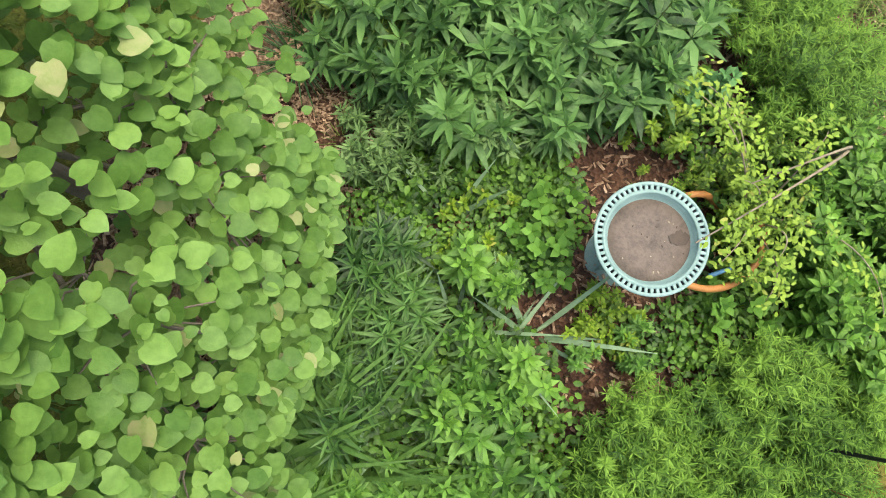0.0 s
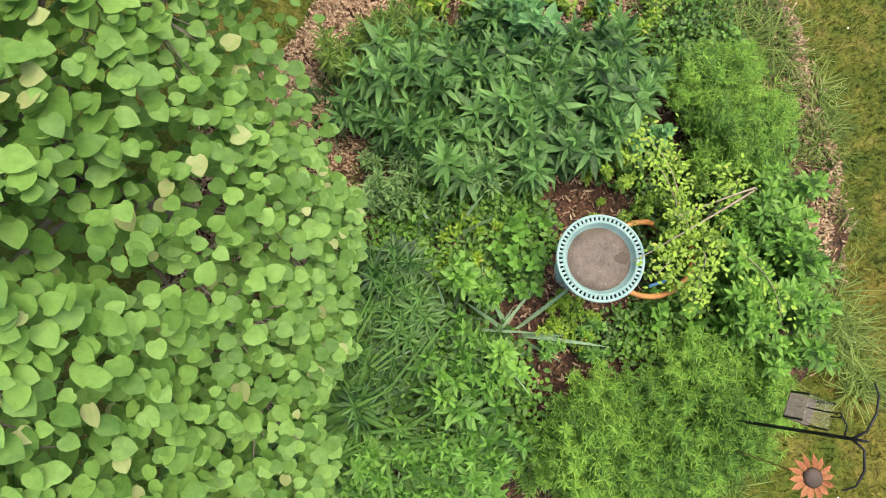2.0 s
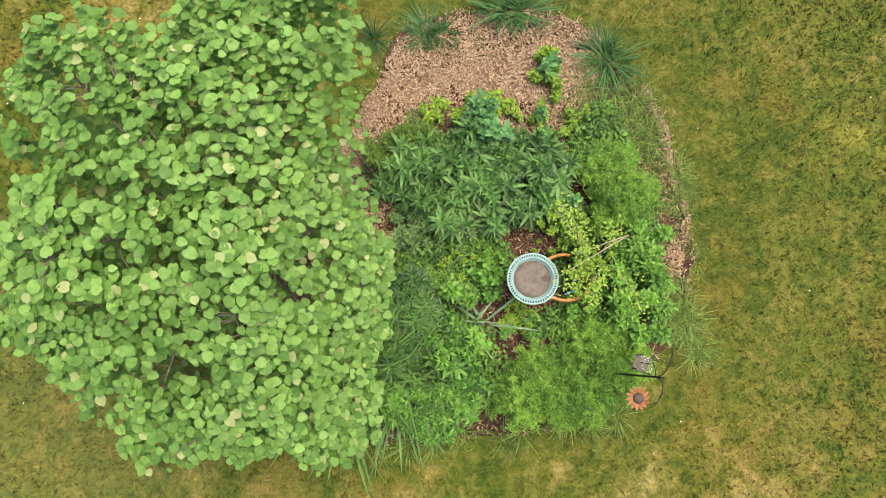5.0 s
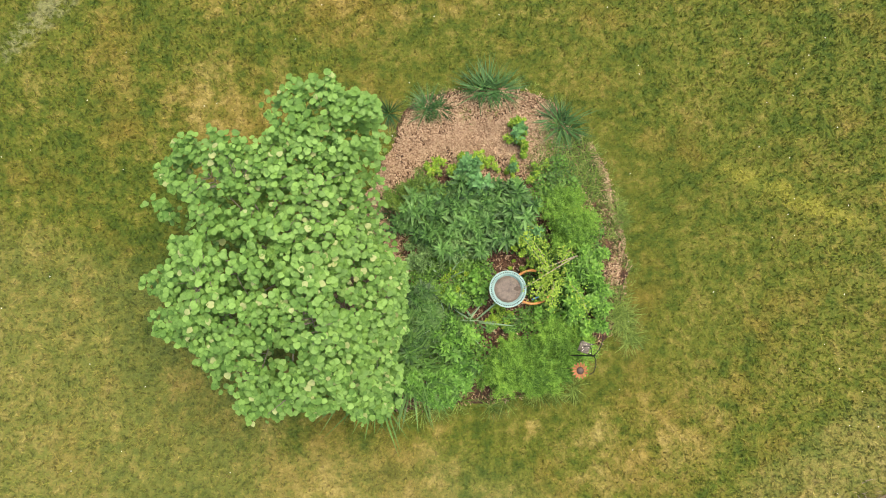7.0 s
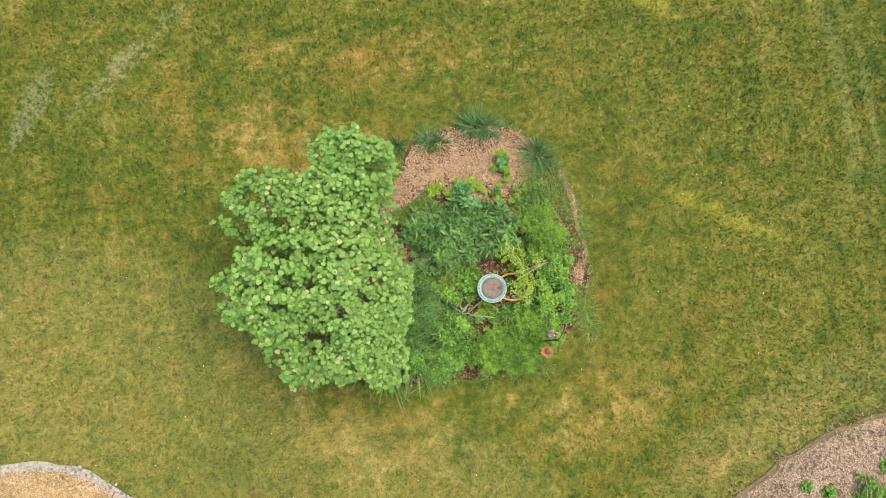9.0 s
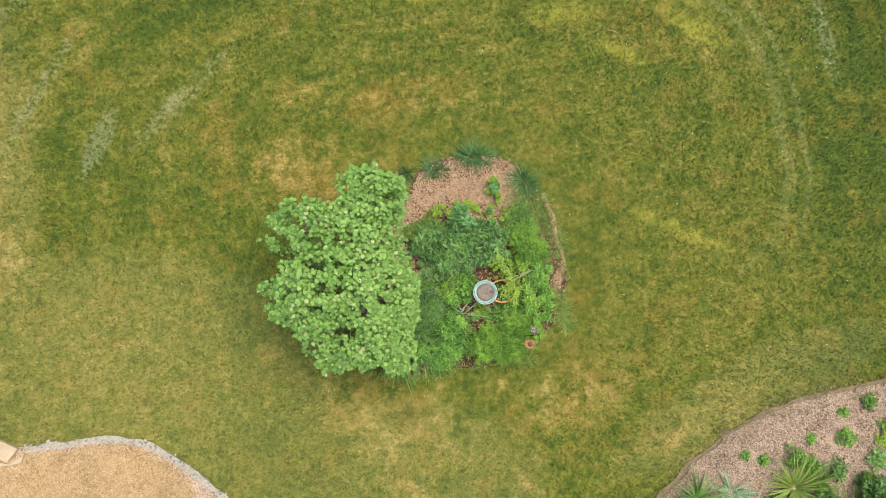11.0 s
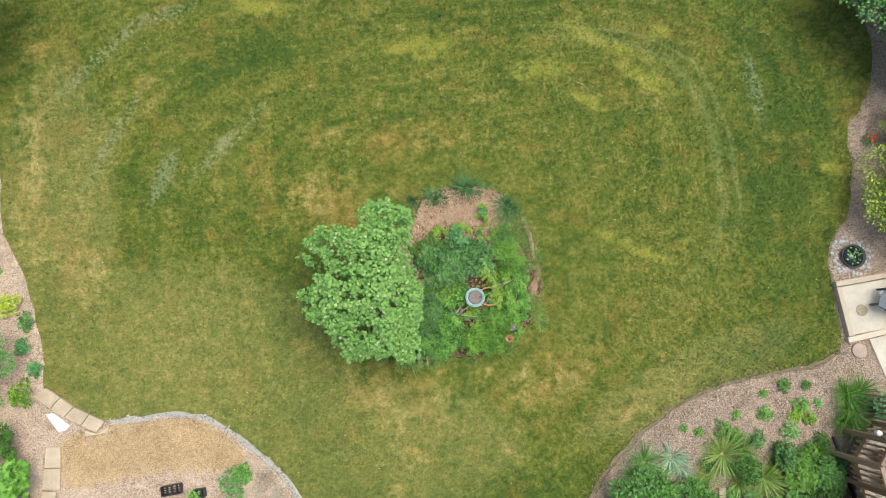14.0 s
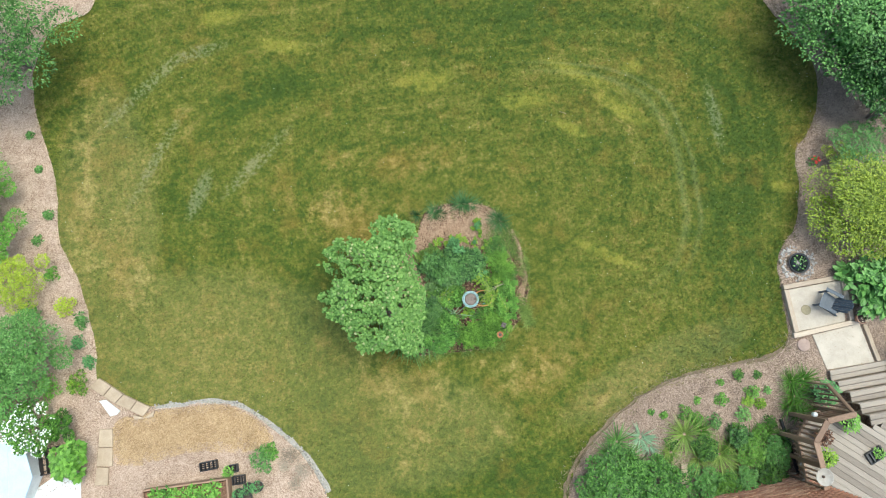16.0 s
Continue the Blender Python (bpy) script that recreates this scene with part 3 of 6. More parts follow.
def grass(name, label, x0, y0, x1, y1, density, length, width, material, keep):
    """Mown blades, a bent sliver each."""
    n = int((x1 - x0) * (y1 - y0) * density)
    x, y = rng.uniform(x0, x1, n), rng.uniform(y0, y1, n)
    ok = keep(x, y)
    x, y = x[ok], y[ok]
    n = len(x)
    a, l = rng.uniform(0, 6.283, n), rng.uniform(0.5, 1.2, n) * length
    t = rng.uniform(0.15, 1.2, n)
    way = np.stack([np.cos(a) * np.cos(t), np.sin(a) * np.cos(t), np.sin(t)], 1) * l[:, None]
    b = a + rng.normal(1.57, 0.5, n)
    side = np.stack([np.cos(b), np.sin(b), b * 0], 1) * width / 2
    p = np.stack([x, y, x * 0], 1)
    v = np.stack([p - side, p + side, p + way], 1).reshape(-1, 3)
    return tagged(new(name, mesh_of(name, v, np.arange(3 * n).reshape(-1, 3), material)), label, "grass", kind="stuff")


def on_lawn(x, y):
    return ~(inside(x, y, WEST) | inside(x, y, EAST) | inside(x, y, ISLAND))


def near_bed(x, y):
    return np.hypot((x + 0.3) / 1.05, y - 0.6)


grass("lawn_grass", "short mown grass round the island bed", -4.8, -3.7, 4.2, 4.9, 4200, 0.038, 0.008, BLADE, lambda x, y: on_lawn(x, y) & (near_bed(x, y) < rng.uniform(2.0, 4.2, len(x))))
grass("lawn_grass", "short mown grass of the wide lawn", -12, -7, 10.5, 12, 1150, 0.06, 0.022, TUSSOCK, lambda x, y: on_lawn(x, y) & (near_bed(x, y) >= rng.uniform(2.0, 4.2, len(x))))


def beside(outline, reach):
    o = np.array(outline)[::2]

    def keep(x, y):
        near = np.zeros(len(x), bool)
        for i in range(0, len(x), 20000):
            near[i:i + 20000] = np.min(np.hypot(x[i:i + 20000, None] - o[None, :, 0], y[i:i + 20000, None] - o[None, :, 1]), 1) < reach * rng.uniform(0.2, 1.0, len(x[i:i + 20000]))
        return near
    return keep


grass("edge_grass", "long unmown grass along the island bed edge", -2.6, -1.7, 2.0, 3.0, 2600, 0.11, 0.006, FRINGE, beside(ISLAND, 0.14))
grass("edge_grass", "long unmown grass along the east border", 1.5, -5.8, 10.4, 8.5, 900, 0.12, 0.011, BLADE, beside(EAST, 0.34))
grass("edge_grass", "straw-dry grass along the east border", 1.5, -5.8, 8.4, -1.5, 500, 0.11, 0.012, CANE, beside(EAST, 0.26))
grass("edge_grass", "long unmown grass along the west border", -12, -5.5, -3.6, 9.8, 420, 0.12, 0.011, BLADE, beside(WEST, 0.16))

# ---- plants ----


def stem_line(x0, y0, z0, x1, y1, z1, r, bend=0.0, n=5):
    t = np.linspace(0, 1, n)
    return [(x0 + (x1 - x0) * k + bend * math.sin(3.14 * k) * 0.5, y0 + (y1 - y0) * k + bend * math.sin(3.14 * k), z0 + (z1 - z0) * k, r * (1 - 0.6 * k)) for k in t]


def whorl_proto(h, leaf, width, tiers, per, shape, spread=0.12, stems=4, tilt=0.35, droop=0.25, fold=0.25):
    """Upright stems with rings of leaves, densest at the top."""
    pieces, lines = [], []
    for _ in range(stems):
        a, r = rng.uniform(0, 6.283), spread * math.sqrt(rng.uniform(0.02, 1))
        tx, ty, hh = r * math.cos(a), r * math.sin(a), h * rng.uniform(0.75, 1.1)
        lines.append(stem_line(tx * 0.4, ty * 0.4, -0.04, tx, ty, hh, 0.004, rng.normal(0, 0.01)))
        for k in range(tiers):
            u = 1 - 0.75 * k / max(1, tiers - 1)
            p = np.array([tx * (0.4 + 0.6 * u), ty * (0.4 + 0.6 * u), hh * u])
            d = ring_dirs(per, tilt + (0.55 if k == 0 else 0.0))
            size = leaf * (0.65 if k == 0 else rng.uniform(0.85, 1.1)) * rng.uniform(0.8, 1.15, per)
            pieces.append(leaves(p + d * 0.004, d, (0, 0, 1), size, size * width / leaf, shape, fold, droop))
    return joined(*pieces), tubes(lines, 4)


def thread_proto(h, r, n):
    """A loose mound of thread-like leaves in little stars on thin stems."""
    pieces, lines = [], []
    for _ in range(n):
        a, q = rng.uniform(0, 6.283), r * math.sqrt(rng.uniform(0, 1))
        x, y = q * math.cos(a), q * math.sin(a)
        z = h * (1 - 0.45 * (q / r) ** 2) * rng.uniform(0.75, 1.08)
        lines.append(stem_line(x * 0.35, y * 0.35, -0.04, x, y, z, 0.0022, 0, 3))
        for k in range(4):
            u = 1 - 0.13 * k
            p = np.array([x * u, y * u, z * u])
            d = ring_dirs(9, 0.5 - 0.1 * k, 0.4)
            pieces.append(leaves(p + np.zeros((9, 3)), d, (0, 0, 1), rng.uniform(0.032, 0.052, 9), 0.0052, SMALL, 0.0, 0.1))
    return joined(*pieces), tubes(lines, 3)


def mound_proto(h, r, n, leaf, width, shape, layers=3):
    """A low cushion of overlapping leaves on short stems."""
    m = n * layers
    a, q = rng.uniform(0, 6.283, m), r * np.sqrt(rng.uniform(0, 1, m))
    z = h * (1 - 0.6 * (q / r) ** 2) * rng.uniform(0.45, 1.1, m)
    p = np.stack([q * np.cos(a), q * np.sin(a), z], 1)
    b = a + rng.normal(0, 1.2, m)
    t = rng.normal(0.1, 0.35, m)
    d = np.stack([np.cos(b) * np.cos(t), np.sin(b) * np.cos(t), np.sin(t)], 1)
    size = leaf * rng.uniform(0.6, 1.2, m)
    lines = [stem_line(x * 0.3, y * 0.3, -0.04, x, y, zz, 0.003, 0, 3) for x, y, zz in p[:: max(1, m // 14)]]
    return leaves(p, d, (0, 0, 1), size, size * width / leaf, shape, 0.25, rng.uniform(0, 0.35, m)), tubes(lines, 3)


def blade_set(n, length, width, tilt, droop):
    """The blades of one clump, a mesh each."""
    made = []
    for d in ring_dirs(n, tilt, 0.5):
        L = length * rng.uniform(0.6, 1.15)
        up = np.array([[-d[0] * d[2], -d[1] * d[2], d[0] ** 2 + d[1] ** 2]])
        made.append(leaves(np.array([[d[0] * 0.015, d[1] * 0.015, -0.03]]), d[None], unit(up), L, width * rng.uniform(0.7, 1.2), BLADE_SHAPE, 0.25, droop * rng.uniform(0.6, 1.4)))
    return made


def plant(name, label, category, protos, material, group, stem_material=None):
    made = []
    for foliage, stems in protos:
        root = thing(name, 0, 0, 0, label, category, group=group)
        tagged(part("stem", mesh_of("stem", *stems, stem_material or STEM, True), STEM, root), kind="stuff")
        part("foliage", mesh_of("foliage", *foliage, material), material, root)
        made.append(root)
    return made


def spread(protos, spots, sink=0.0):
    """The first plants move to the first places, copies take the rest."""
    for i, (x, y, scale) in enumerate(spots):
        m = pose(x, y, 0.03 - sink, rng.normal(0, 5), rng.normal(0, 5), rng.uniform(0, 360)) @ Matrix.Scale(scale, 4)
        if i < len(protos):
            protos[i].matrix_basis = m
        else:
            src = protos[i % len(protos)]
            c = copy_thing(src, m)
            c.matrix_basis = m


def scatter(cx, cy, rx, ry, n, turn=0.0, lo=0.8, hi=1.2, gap=0.55, cut=None):
    """Places in an ellipse, none too near another."""
    out, tries = [], 0
    least = gap * math.sqrt(math.pi * rx * ry / n)
    ca, sa = math.cos(radians(turn)), math.sin(radians(turn))
    while len(out) < n and tries < n * 60:
        tries += 1
        a, q = rng.uniform(0, 6.283), math.sqrt(rng.uniform(0, 1))
        u, w = q * rx * math.cos(a), q * ry * math.sin(a)
        x, y = cx + u * ca - w * sa, cy + u * sa + w * ca
        if all((x - p[0]) ** 2 + (y - p[1]) ** 2 > least ** 2 for p in out) and math.hypot(x, y) > 0.2 and not (cut and cut(x, y)):
            out.append((x, y, rng.uniform(lo, hi)))
    return out


def bare(x, y):
    """Places in the island bed that lie open: the soil north and south of the bird bath, the chips by the tree."""
    return (math.hypot((x + 0.02) / 0.17, (y - 0.42) / 0.27) < 1 or math.hypot((x - 0.02) / 0.17, (y + 0.3) / 0.15) < 1
            or math.hypot((x + 1.36) / 0.27, (y - 0.72) / 0.45) < 1 or math.hypot((x + 1.42) / 0.2, (y + 0.12) / 0.2) < 1 or math.hypot((x + 0.5) / 0.12, (y + 0.82) / 0.17) < 1 or math.hypot((x - 1.27) / 0.1, (y - 0.08) / 0.22) < 1
            or math.hypot((x - 0.38) / 0.15, (y - 1.42) / 0.13) < 1 or any(math.hypot(x - a, y - b) < 0.13 for a, b in ((-0.71, 0.2), (-0.38, -0.33), (-1.0, -0.68))))


whorled = plant("whorled_perennial", "blue-green perennial with whorls of lance leaves in the island bed", "perennial",
                [whorl_proto(0.36, 0.135, 0.031, 4, 8, LANCE, 0.12, 3) for _ in range(4)], WHORL, "whorled perennials in the bed")
spread(whorled, scatter(-0.33, 0.95, 0.78, 0.40, 54, 0, 0.8, 1.2, 0.6, bare))
aster = plant("aster", "olive green aster with slender leaves in the island bed", "perennial",
              [whorl_proto(0.30, 0.075, 0.010, 6, 7, LANCE, 0.10, 5, 0.5) for _ in range(3)], OLIVE, "asters in the bed")
spread(aster, scatter(-0.95, 1.17, 0.36, 0.26, 20, 0, 0.8, 1.15, 0.55, bare))
artemisia = plant("artemisia", "grey-green artemisia with small cut leaves", "perennial",
                  [whorl_proto(0.26, 0.055, 0.013, 6, 7, SMALL, 0.09, 5, 0.4) for _ in range(3)], GREYLEAF, "artemisia in the bed")
spread(artemisia, scatter(-0.93, 0.52, 0.22, 0.28, 16, 0, 0.8, 1.1, 0.55, bare) + scatter(-0.5, 0.62, 0.3, 0.12, 9, 0, 0.9, 1.1))
mint = plant("mint", "pale green mint with broad toothed leaves", "herb",
             [whorl_proto(0.36, 0.095, 0.05, 4, 5, OVAL, 0.09, 4, 0.3, 0.3) for _ in range(2)], MINT, "mint plants in the bed")
spread(mint, scatter(-0.28, 1.36, 0.2, 0.17, 7) + [(0.25, 1.5, 0.6), (0.36, 1.95, 0.8), (0.42, 2.0, 0.7), (0.3, 0.62, 0.7), (0.42, 0.68, 0.7), (0.2, 0.72, 0.75)])
thread = plant("threadleaf_coreopsis", "feathery bright green coreopsis with thread leaves", "perennial",
               [thread_proto(0.36, 0.17, 40) for _ in range(4)], FEATHER, "threadleaf plants in the bed")
spread(thread, scatter(0.32, -0.83, 0.62, 0.33, 34, 8, 0.85, 1.2, 0.6, bare) + scatter(0.88, 0.82, 0.25, 0.38, 18, 0, 0.8, 1.1) + scatter(-0.1, -1.0, 0.25, 0.15, 5))
aster_bush = plant("leafy_perennial", "fresh green leafy perennial by the lawn edge", "perennial",
                   [whorl_proto(0.34, 0.065, 0.024, 6, 6, OVAL, 0.11, 5, 0.4) for _ in range(3)], FRESH, "leafy perennials in the bed")
spread(aster_bush, scatter(0.95, -0.18, 0.26, 0.40, 26, -10, 0.8, 1.15, 0.55, bare) + scatter(0.95, 0.32, 0.3, 0.14, 8, 0, 0.7, 1.0, 0.55, bare) + scatter(-0.62, -0.32, 0.18, 0.3, 4))
cover = plant("ground_cover", "low ground cover with small rounded leaves", "ground cover",
              [mound_proto(0.16, 0.13, 42, 0.036, 0.023, OVAL) for _ in range(4)], COVER, "ground cover clumps in the bed")
spread(cover, scatter(-0.62, 0.22, 0.42, 0.33, 46, 0, 0.55, 1.25, 0.55, bare) + scatter(-0.75, -0.62, 0.5, 0.35, 30, 0, 0.8, 1.2, 0.55, bare)
       + scatter(0.62, 0.0, 0.34, 0.5, 26, 0, 0.8, 1.1, 0.55, bare) + scatter(0.35, 0.65, 0.2, 0.16, 8) + scatter(0.35, -0.42, 0.35, 0.1, 8)
       + scatter(-1.0, 0.0, 0.25, 0.35, 18, 0, 0.8, 1.1, 0.5, bare) + scatter(-0.5, 1.25, 0.7, 0.16, 12, 0, 0.7, 1.0, 0.5, bare) + scatter(0.7, 1.35, 0.3, 0.22, 14, 0, 0.7, 1.1, 0.5, bare) + scatter(1.1, 0.55, 0.2, 0.3, 9, 0, 0.6, 1.0, 0.5, bare))
rosette = plant("strawberry_plant", "broad-leaved strawberry plant beside the bird bath", "plant",
                [whorl_proto(0.17, 0.085, 0.055, 2, 5, OVAL, 0.10, 4, 0.25, 0.2) for _ in range(3)], BROAD, "broad-leaved plants by the bath")
spread(rosette, [(-0.27, 0.1, 1.1), (-0.35, 0.17, 1.0), (-0.3, -0.02, 1.0), (-0.42, 0.05, 0.9), (-0.25, 0.25, 0.85), (0.44, -0.27, 1.0), (0.58, -0.3, 0.9), (0.36, -0.2, 0.8), (0.66, -0.05, 0.9)])
phlox = plant("garden_phlox", "bright green phlox with broad lance leaves", "perennial",
              [whorl_proto(0.30, 0.085, 0.026, 5, 7, LANCE, 0.10, 4, 0.35) for _ in range(3)], BROAD, "phlox in the bed")
spread(phlox, scatter(-0.68, -0.5, 0.2, 0.2, 9) + scatter(-0.62, -0.86, 0.16, 0.22, 8) + scatter(-0.95, -1.02, 0.32, 0.24, 18, 0, 0.75, 1.0) + scatter(-0.05, -0.42, 0.2, 0.12, 3, 0, 0.5, 0.7))
lily = plant("lily", "dark green lily with dense narrow leaf whorls", "lily",
             [whorl_proto(0.32, 0.12, 0.017, 5, 8, LANCE, 0.11, 4, 0.4, 0.4) for _ in range(3)], LILYLEAF, "lilies in the bed")
spread(lily, scatter(-1.05, -0.25, 0.22, 0.42, 12, 0, 0.75, 1.1, 0.55, bare))
weedy = plant("yellow_green_seedling", "yellow-green seedling on the bare soil", "seedling",
              [whorl_proto(0.14, 0.04, 0.018, 4, 5, OVAL, 0.06, 3, 0.3) for _ in range(2)], VINE, "seedlings on the soil")
spread(weedy, scatter(-0.1, -0.27, 0.16, 0.16, 14, 0, 0.7, 1.1, 0.5) + scatter(0.05, 0.5, 0.2, 0.25, 5, 0, 0.5, 0.8) + scatter(-0.4, 1.62, 0.6, 0.12, 16, 0, 0.8, 1.5) + scatter(0.36, 1.95, 0.13, 0.2, 8, 0, 1.0, 1.6) + scatter(0.45, 1.5, 0.3, 0.2, 10, 0, 0.8, 1.3) + scatter(-0.5, 0.05, 0.3, 0.25, 9))


def clump(name, label, category, group, n, length, width, tilt, droop, material, spots, single=True):
    """A tuft whose blades are parts of their own, or one part where they are hair-fine."""
    root = thing(name, 0, 0, 0, label, category, group=group)
    if not single:
        part("foliage", mesh_of("foliage", *joined(*blade_set(n, length, width, tilt, droop)), material), material, root)
        return spread([root], spots)
    for v, f in blade_set(n, length, width, tilt, droop):
        part("blade", mesh_of("blade", v, f, material), material, root)
    spread([root], spots)


clump("daylily", "dark green daylily clump with long arching blades", "daylily", "daylilies in the bed", 36, 0.66, 0.028, 0.95, 0.62, STRAP,
      [(-1.42, -0.62, 1.0), (-1.6, -0.8, 1.05), (-1.3, -0.85, 0.9), (-1.78, -0.55, 0.9), (-1.62, -1.0, 0.9), (-1.2, -0.68, 0.8), (-1.9, -0.9, 0.8), (-1.5, -0.4, 0.75), (-1.12, -0.72, 0.9), (-1.18, -0.9, 0.85)])
clump("iris", "silvery green iris with broad sprawling blades", "iris", "silvery irises in the bed", 7, 0.52, 0.028, 0.98, 0.34, SILVER,
      [(-0.71, 0.2, 0.85), (-0.40, -0.33, 0.9), (-1.0, -0.68, 0.9), (-0.72, -0.28, 0.8), (-0.98, -0.82, 0.75), (-0.52, -0.38, 0.75), (-1.08, -0.5, 0.75)])
clump("grass_tuft", "dark green fine grass tuft at the bed edge", "grass", "dark grass tufts", 70, 0.26, 0.009, 0.95, 0.55, TUFT,
      [(-1.36, 0.98, 1.0), (-1.3, 1.08, 0.8), (0.05, 2.6, 1.5), (-0.08, 2.62, 1.3), (0.2, 2.58, 1.3), (0.95, 2.06, 1.5), (0.88, 2.14, 1.2), (1.02, 1.98, 1.1), (-1.24, 2.4, 1.0),
       (-0.73, 2.45, 1.1), (-0.8, 2.36, 0.9), (-0.6, 2.4, 0.9)], False)
clump("meadow_grass", "yellow-green meadow grass clump fringing the bed", "grass", "meadow grass fringe", 48, 0.2, 0.0055, 1.0, 0.5, FRINGE,
      scatter(1.38, -0.42, 0.12, 0.45, 20, 20) + scatter(0.85, 1.6, 0.36, 0.42, 30, 20) + scatter(1.2, 1.35, 0.12, 0.3, 6) + scatter(-0.6, -1.3, 0.6, 0.06, 8) + scatter(0.4, -1.22, 0.5, 0.07, 8)
      + scatter(-0.35, 2.3, 0.5, 0.2, 5, 0, 0.4, 0.7) + scatter(-1.1, 0.25, 0.1, 0.5, 6, 0, 0.6, 0.9) + scatter(1.5, 0.5, 0.06, 0.5, 5, 0, 0.5, 0.8) + scatter(1.36, 0.95, 0.14, 0.55, 16, 12, 0.6, 1.0) + scatter(1.2, 0.5, 0.15, 0.2, 4, 0, 0.6, 0.9), False)

# ---- redbud tree ----
CROWN = [(-1.93, 1.99), (-1.57, 1.93), (-1.19, 1.66), (-1.23, 1.35), (-1.28, 1.05), (-1.25, 0.71), (-1.12, 0.22), (-1.27, -0.46), (-1.26, -0.96), (-1.45, -1.33), (-1.92, -1.08), (-2.36, -1.11), (-2.73, -1.15), (-2.87, -0.86), (-3.09, -0.6), (-2.99, -0.4), (-3.36, -0.31), (-3.57, 0.05), (-3.64, 0.38), (-3.14, 0.41), (-3.29, 0.66), (-3.51, 1.08), (-3.44, 1.37), (-3.07, 1.53), (-2.66, 1.52), (-2.26, 1.47), (-2.18, 1.75)]
TRUNK = (-2.15, 0.35)


def crown_top(x, y):
    """Height of the crown: high over the trunk and to the north-west, hanging low over the bed."""
    e = np.clip((x + 1.95) / 0.8, 0, 1) * (1 - 0.85 * np.clip((y - 0.7) / 0.6, 0, 1))
    return 2.35 - 1.9 * e ** 1.8 - 0.9 * np.clip((-y - 0.2) / 1.0, 0, 1) * (1 - 0.4 * e) - 0.6 * np.clip((-x - 2.6) / 0.9, 0, 1) ** 2



def redbud():
    x0, y0 = np.min(CROWN, 0)
    x1, y1 = np.max(CROWN, 0)
    pts = []
    while len(pts) < 11500:
        x, y = rng.uniform(x0, x1), rng.uniform(y0, y1)
        jx = 0.09 * noise.noise((x * 3, y * 3, 7.7)) + 0.1 * noise.noise((x * 9, y * 9, 4.4))
        jy = 0.09 * noise.noise((x * 3, y * 3, 2.2)) + 0.1 * noise.noise((x * 9, y * 9, 8.4))
        if not inside(np.array([x + jx]), np.array([y + jy]), CROWN)[0]:
            continue
        if math.hypot((x + 1.36) / 0.2, (y + 0.74) / 0.22) < 1 and rng.uniform() < 0.7:
            continue
        if math.hypot((x + 1.25) / 0.24, (y - 0.85) / 0.42) < 1 and rng.uniform() < 0.75:
            continue
        g = 0.75 * noise.noise((x * 4.3, y * 4.3, 3.3)) + 0.65 * noise.noise((x * 9, y * 9, 9.1))
        west = 0.17 if x < -2.2 or y > 1.2 else 0.02
        if g < -0.27 + west + rng.uniform(-0.1, 0.1):
            continue
        drop = min(0.9, rng.exponential(0.2)) + 0.12 * (noise.noise((x * 4, y * 4, 1.0)) + 0.5)
        if rng.uniform() < 0.22:
            drop += rng.uniform(0.1, 1.2)
        pts.append((x, y, max(0.42, float(crown_top(x, y)) - drop)))
    # low sprays that hang over the bed on the east side
    for _ in range(750):
        y = rng.uniform(-1.0, 0.95)
        x = -1.3 - abs(rng.normal(0, 0.26))
        if 0.15 < y < 1.0 and x > -1.38 or noise.noise((x * 7, y * 7, 5.5)) < -0.22:
            continue
        pts.append((x, y, rng.uniform(0.55, 0.85) + 0.75 * min(1.0, (-1.2 - x) / 0.5) * rng.uniform(0.5, 1.0)))
    pts = np.array(pts)
    n = len(pts)
    out = pts[:, :2] - np.array(TRUNK)
    a = np.arctan2(out[:, 1], out[:, 0]) + rng.normal(0, 1.1, n)
    t = rng.normal(-0.12, 0.18, n)
    d = np.stack([np.cos(a) * np.cos(t), np.sin(a) * np.cos(t), np.sin(t)], 1)
    up = unit(np.stack([rng.normal(0, 0.2, n), rng.normal(0, 0.2, n), np.ones(n)], 1))
    size = rng.uniform(0.042, 0.070, n) * np.where(rng.uniform(0, 1, n) < 0.2, 0.65, 1.0)
    root = thing("redbud_tree", *TRUNK, 0, "young redbud tree with broad heart-shaped light green leaves", "tree")
    local = pts - np.array([*TRUNK, 0])
    # limbs run from the forked trunk to the outer crown, twigs from the limbs to leaf clusters
    lines, ends = [], []
    for k in range(20):
        g = k * 2.39996
        r = rng.uniform(0.45, 0.8)
        want = np.array([math.cos(g) * 1.15 * r, math.sin(g) * 1.6 * r])
        j = int(np.argmin(np.hypot(local[:, 0] - want[0], local[:, 1] - want[1])))
        e = local[j] - np.array([0, 0, 0.12])
        h0 = rng.uniform(0.55, 1.0)
        q = [np.array([0, 0, h0]) * (1 - u) ** 2 + 2 * u * (1 - u) * np.array([e[0] * 0.35, e[1] * 0.35, max(h0, e[2]) + 0.15]) + u * u * e for u in np.linspace(0, 1, 25)]
        lines.append([(*p, 0.016 * (1 - 0.8 * u)) for p, u in zip(q, np.linspace(0, 1, 25))])
        ends += q[7:]
    for k, line in enumerate(lines):
        part("limb", tube_mesh("limb", [line], BARK, 7), BARK, root)
    ends = np.array(ends)
    twigs = []
    for j in range(0, n, 12):
        b = ends[int(np.argmin(np.linalg.norm(ends - local[j], axis=1)))]
        if np.linalg.norm(b - local[j]) > 0.32:
            continue
        mid = (b + local[j]) / 2 + np.array([0, 0, 0.05])
        twigs.append([(*b, 0.004), (*mid, 0.003), (*(local[j] - np.array([0, 0, 0.01])), 0.002)])
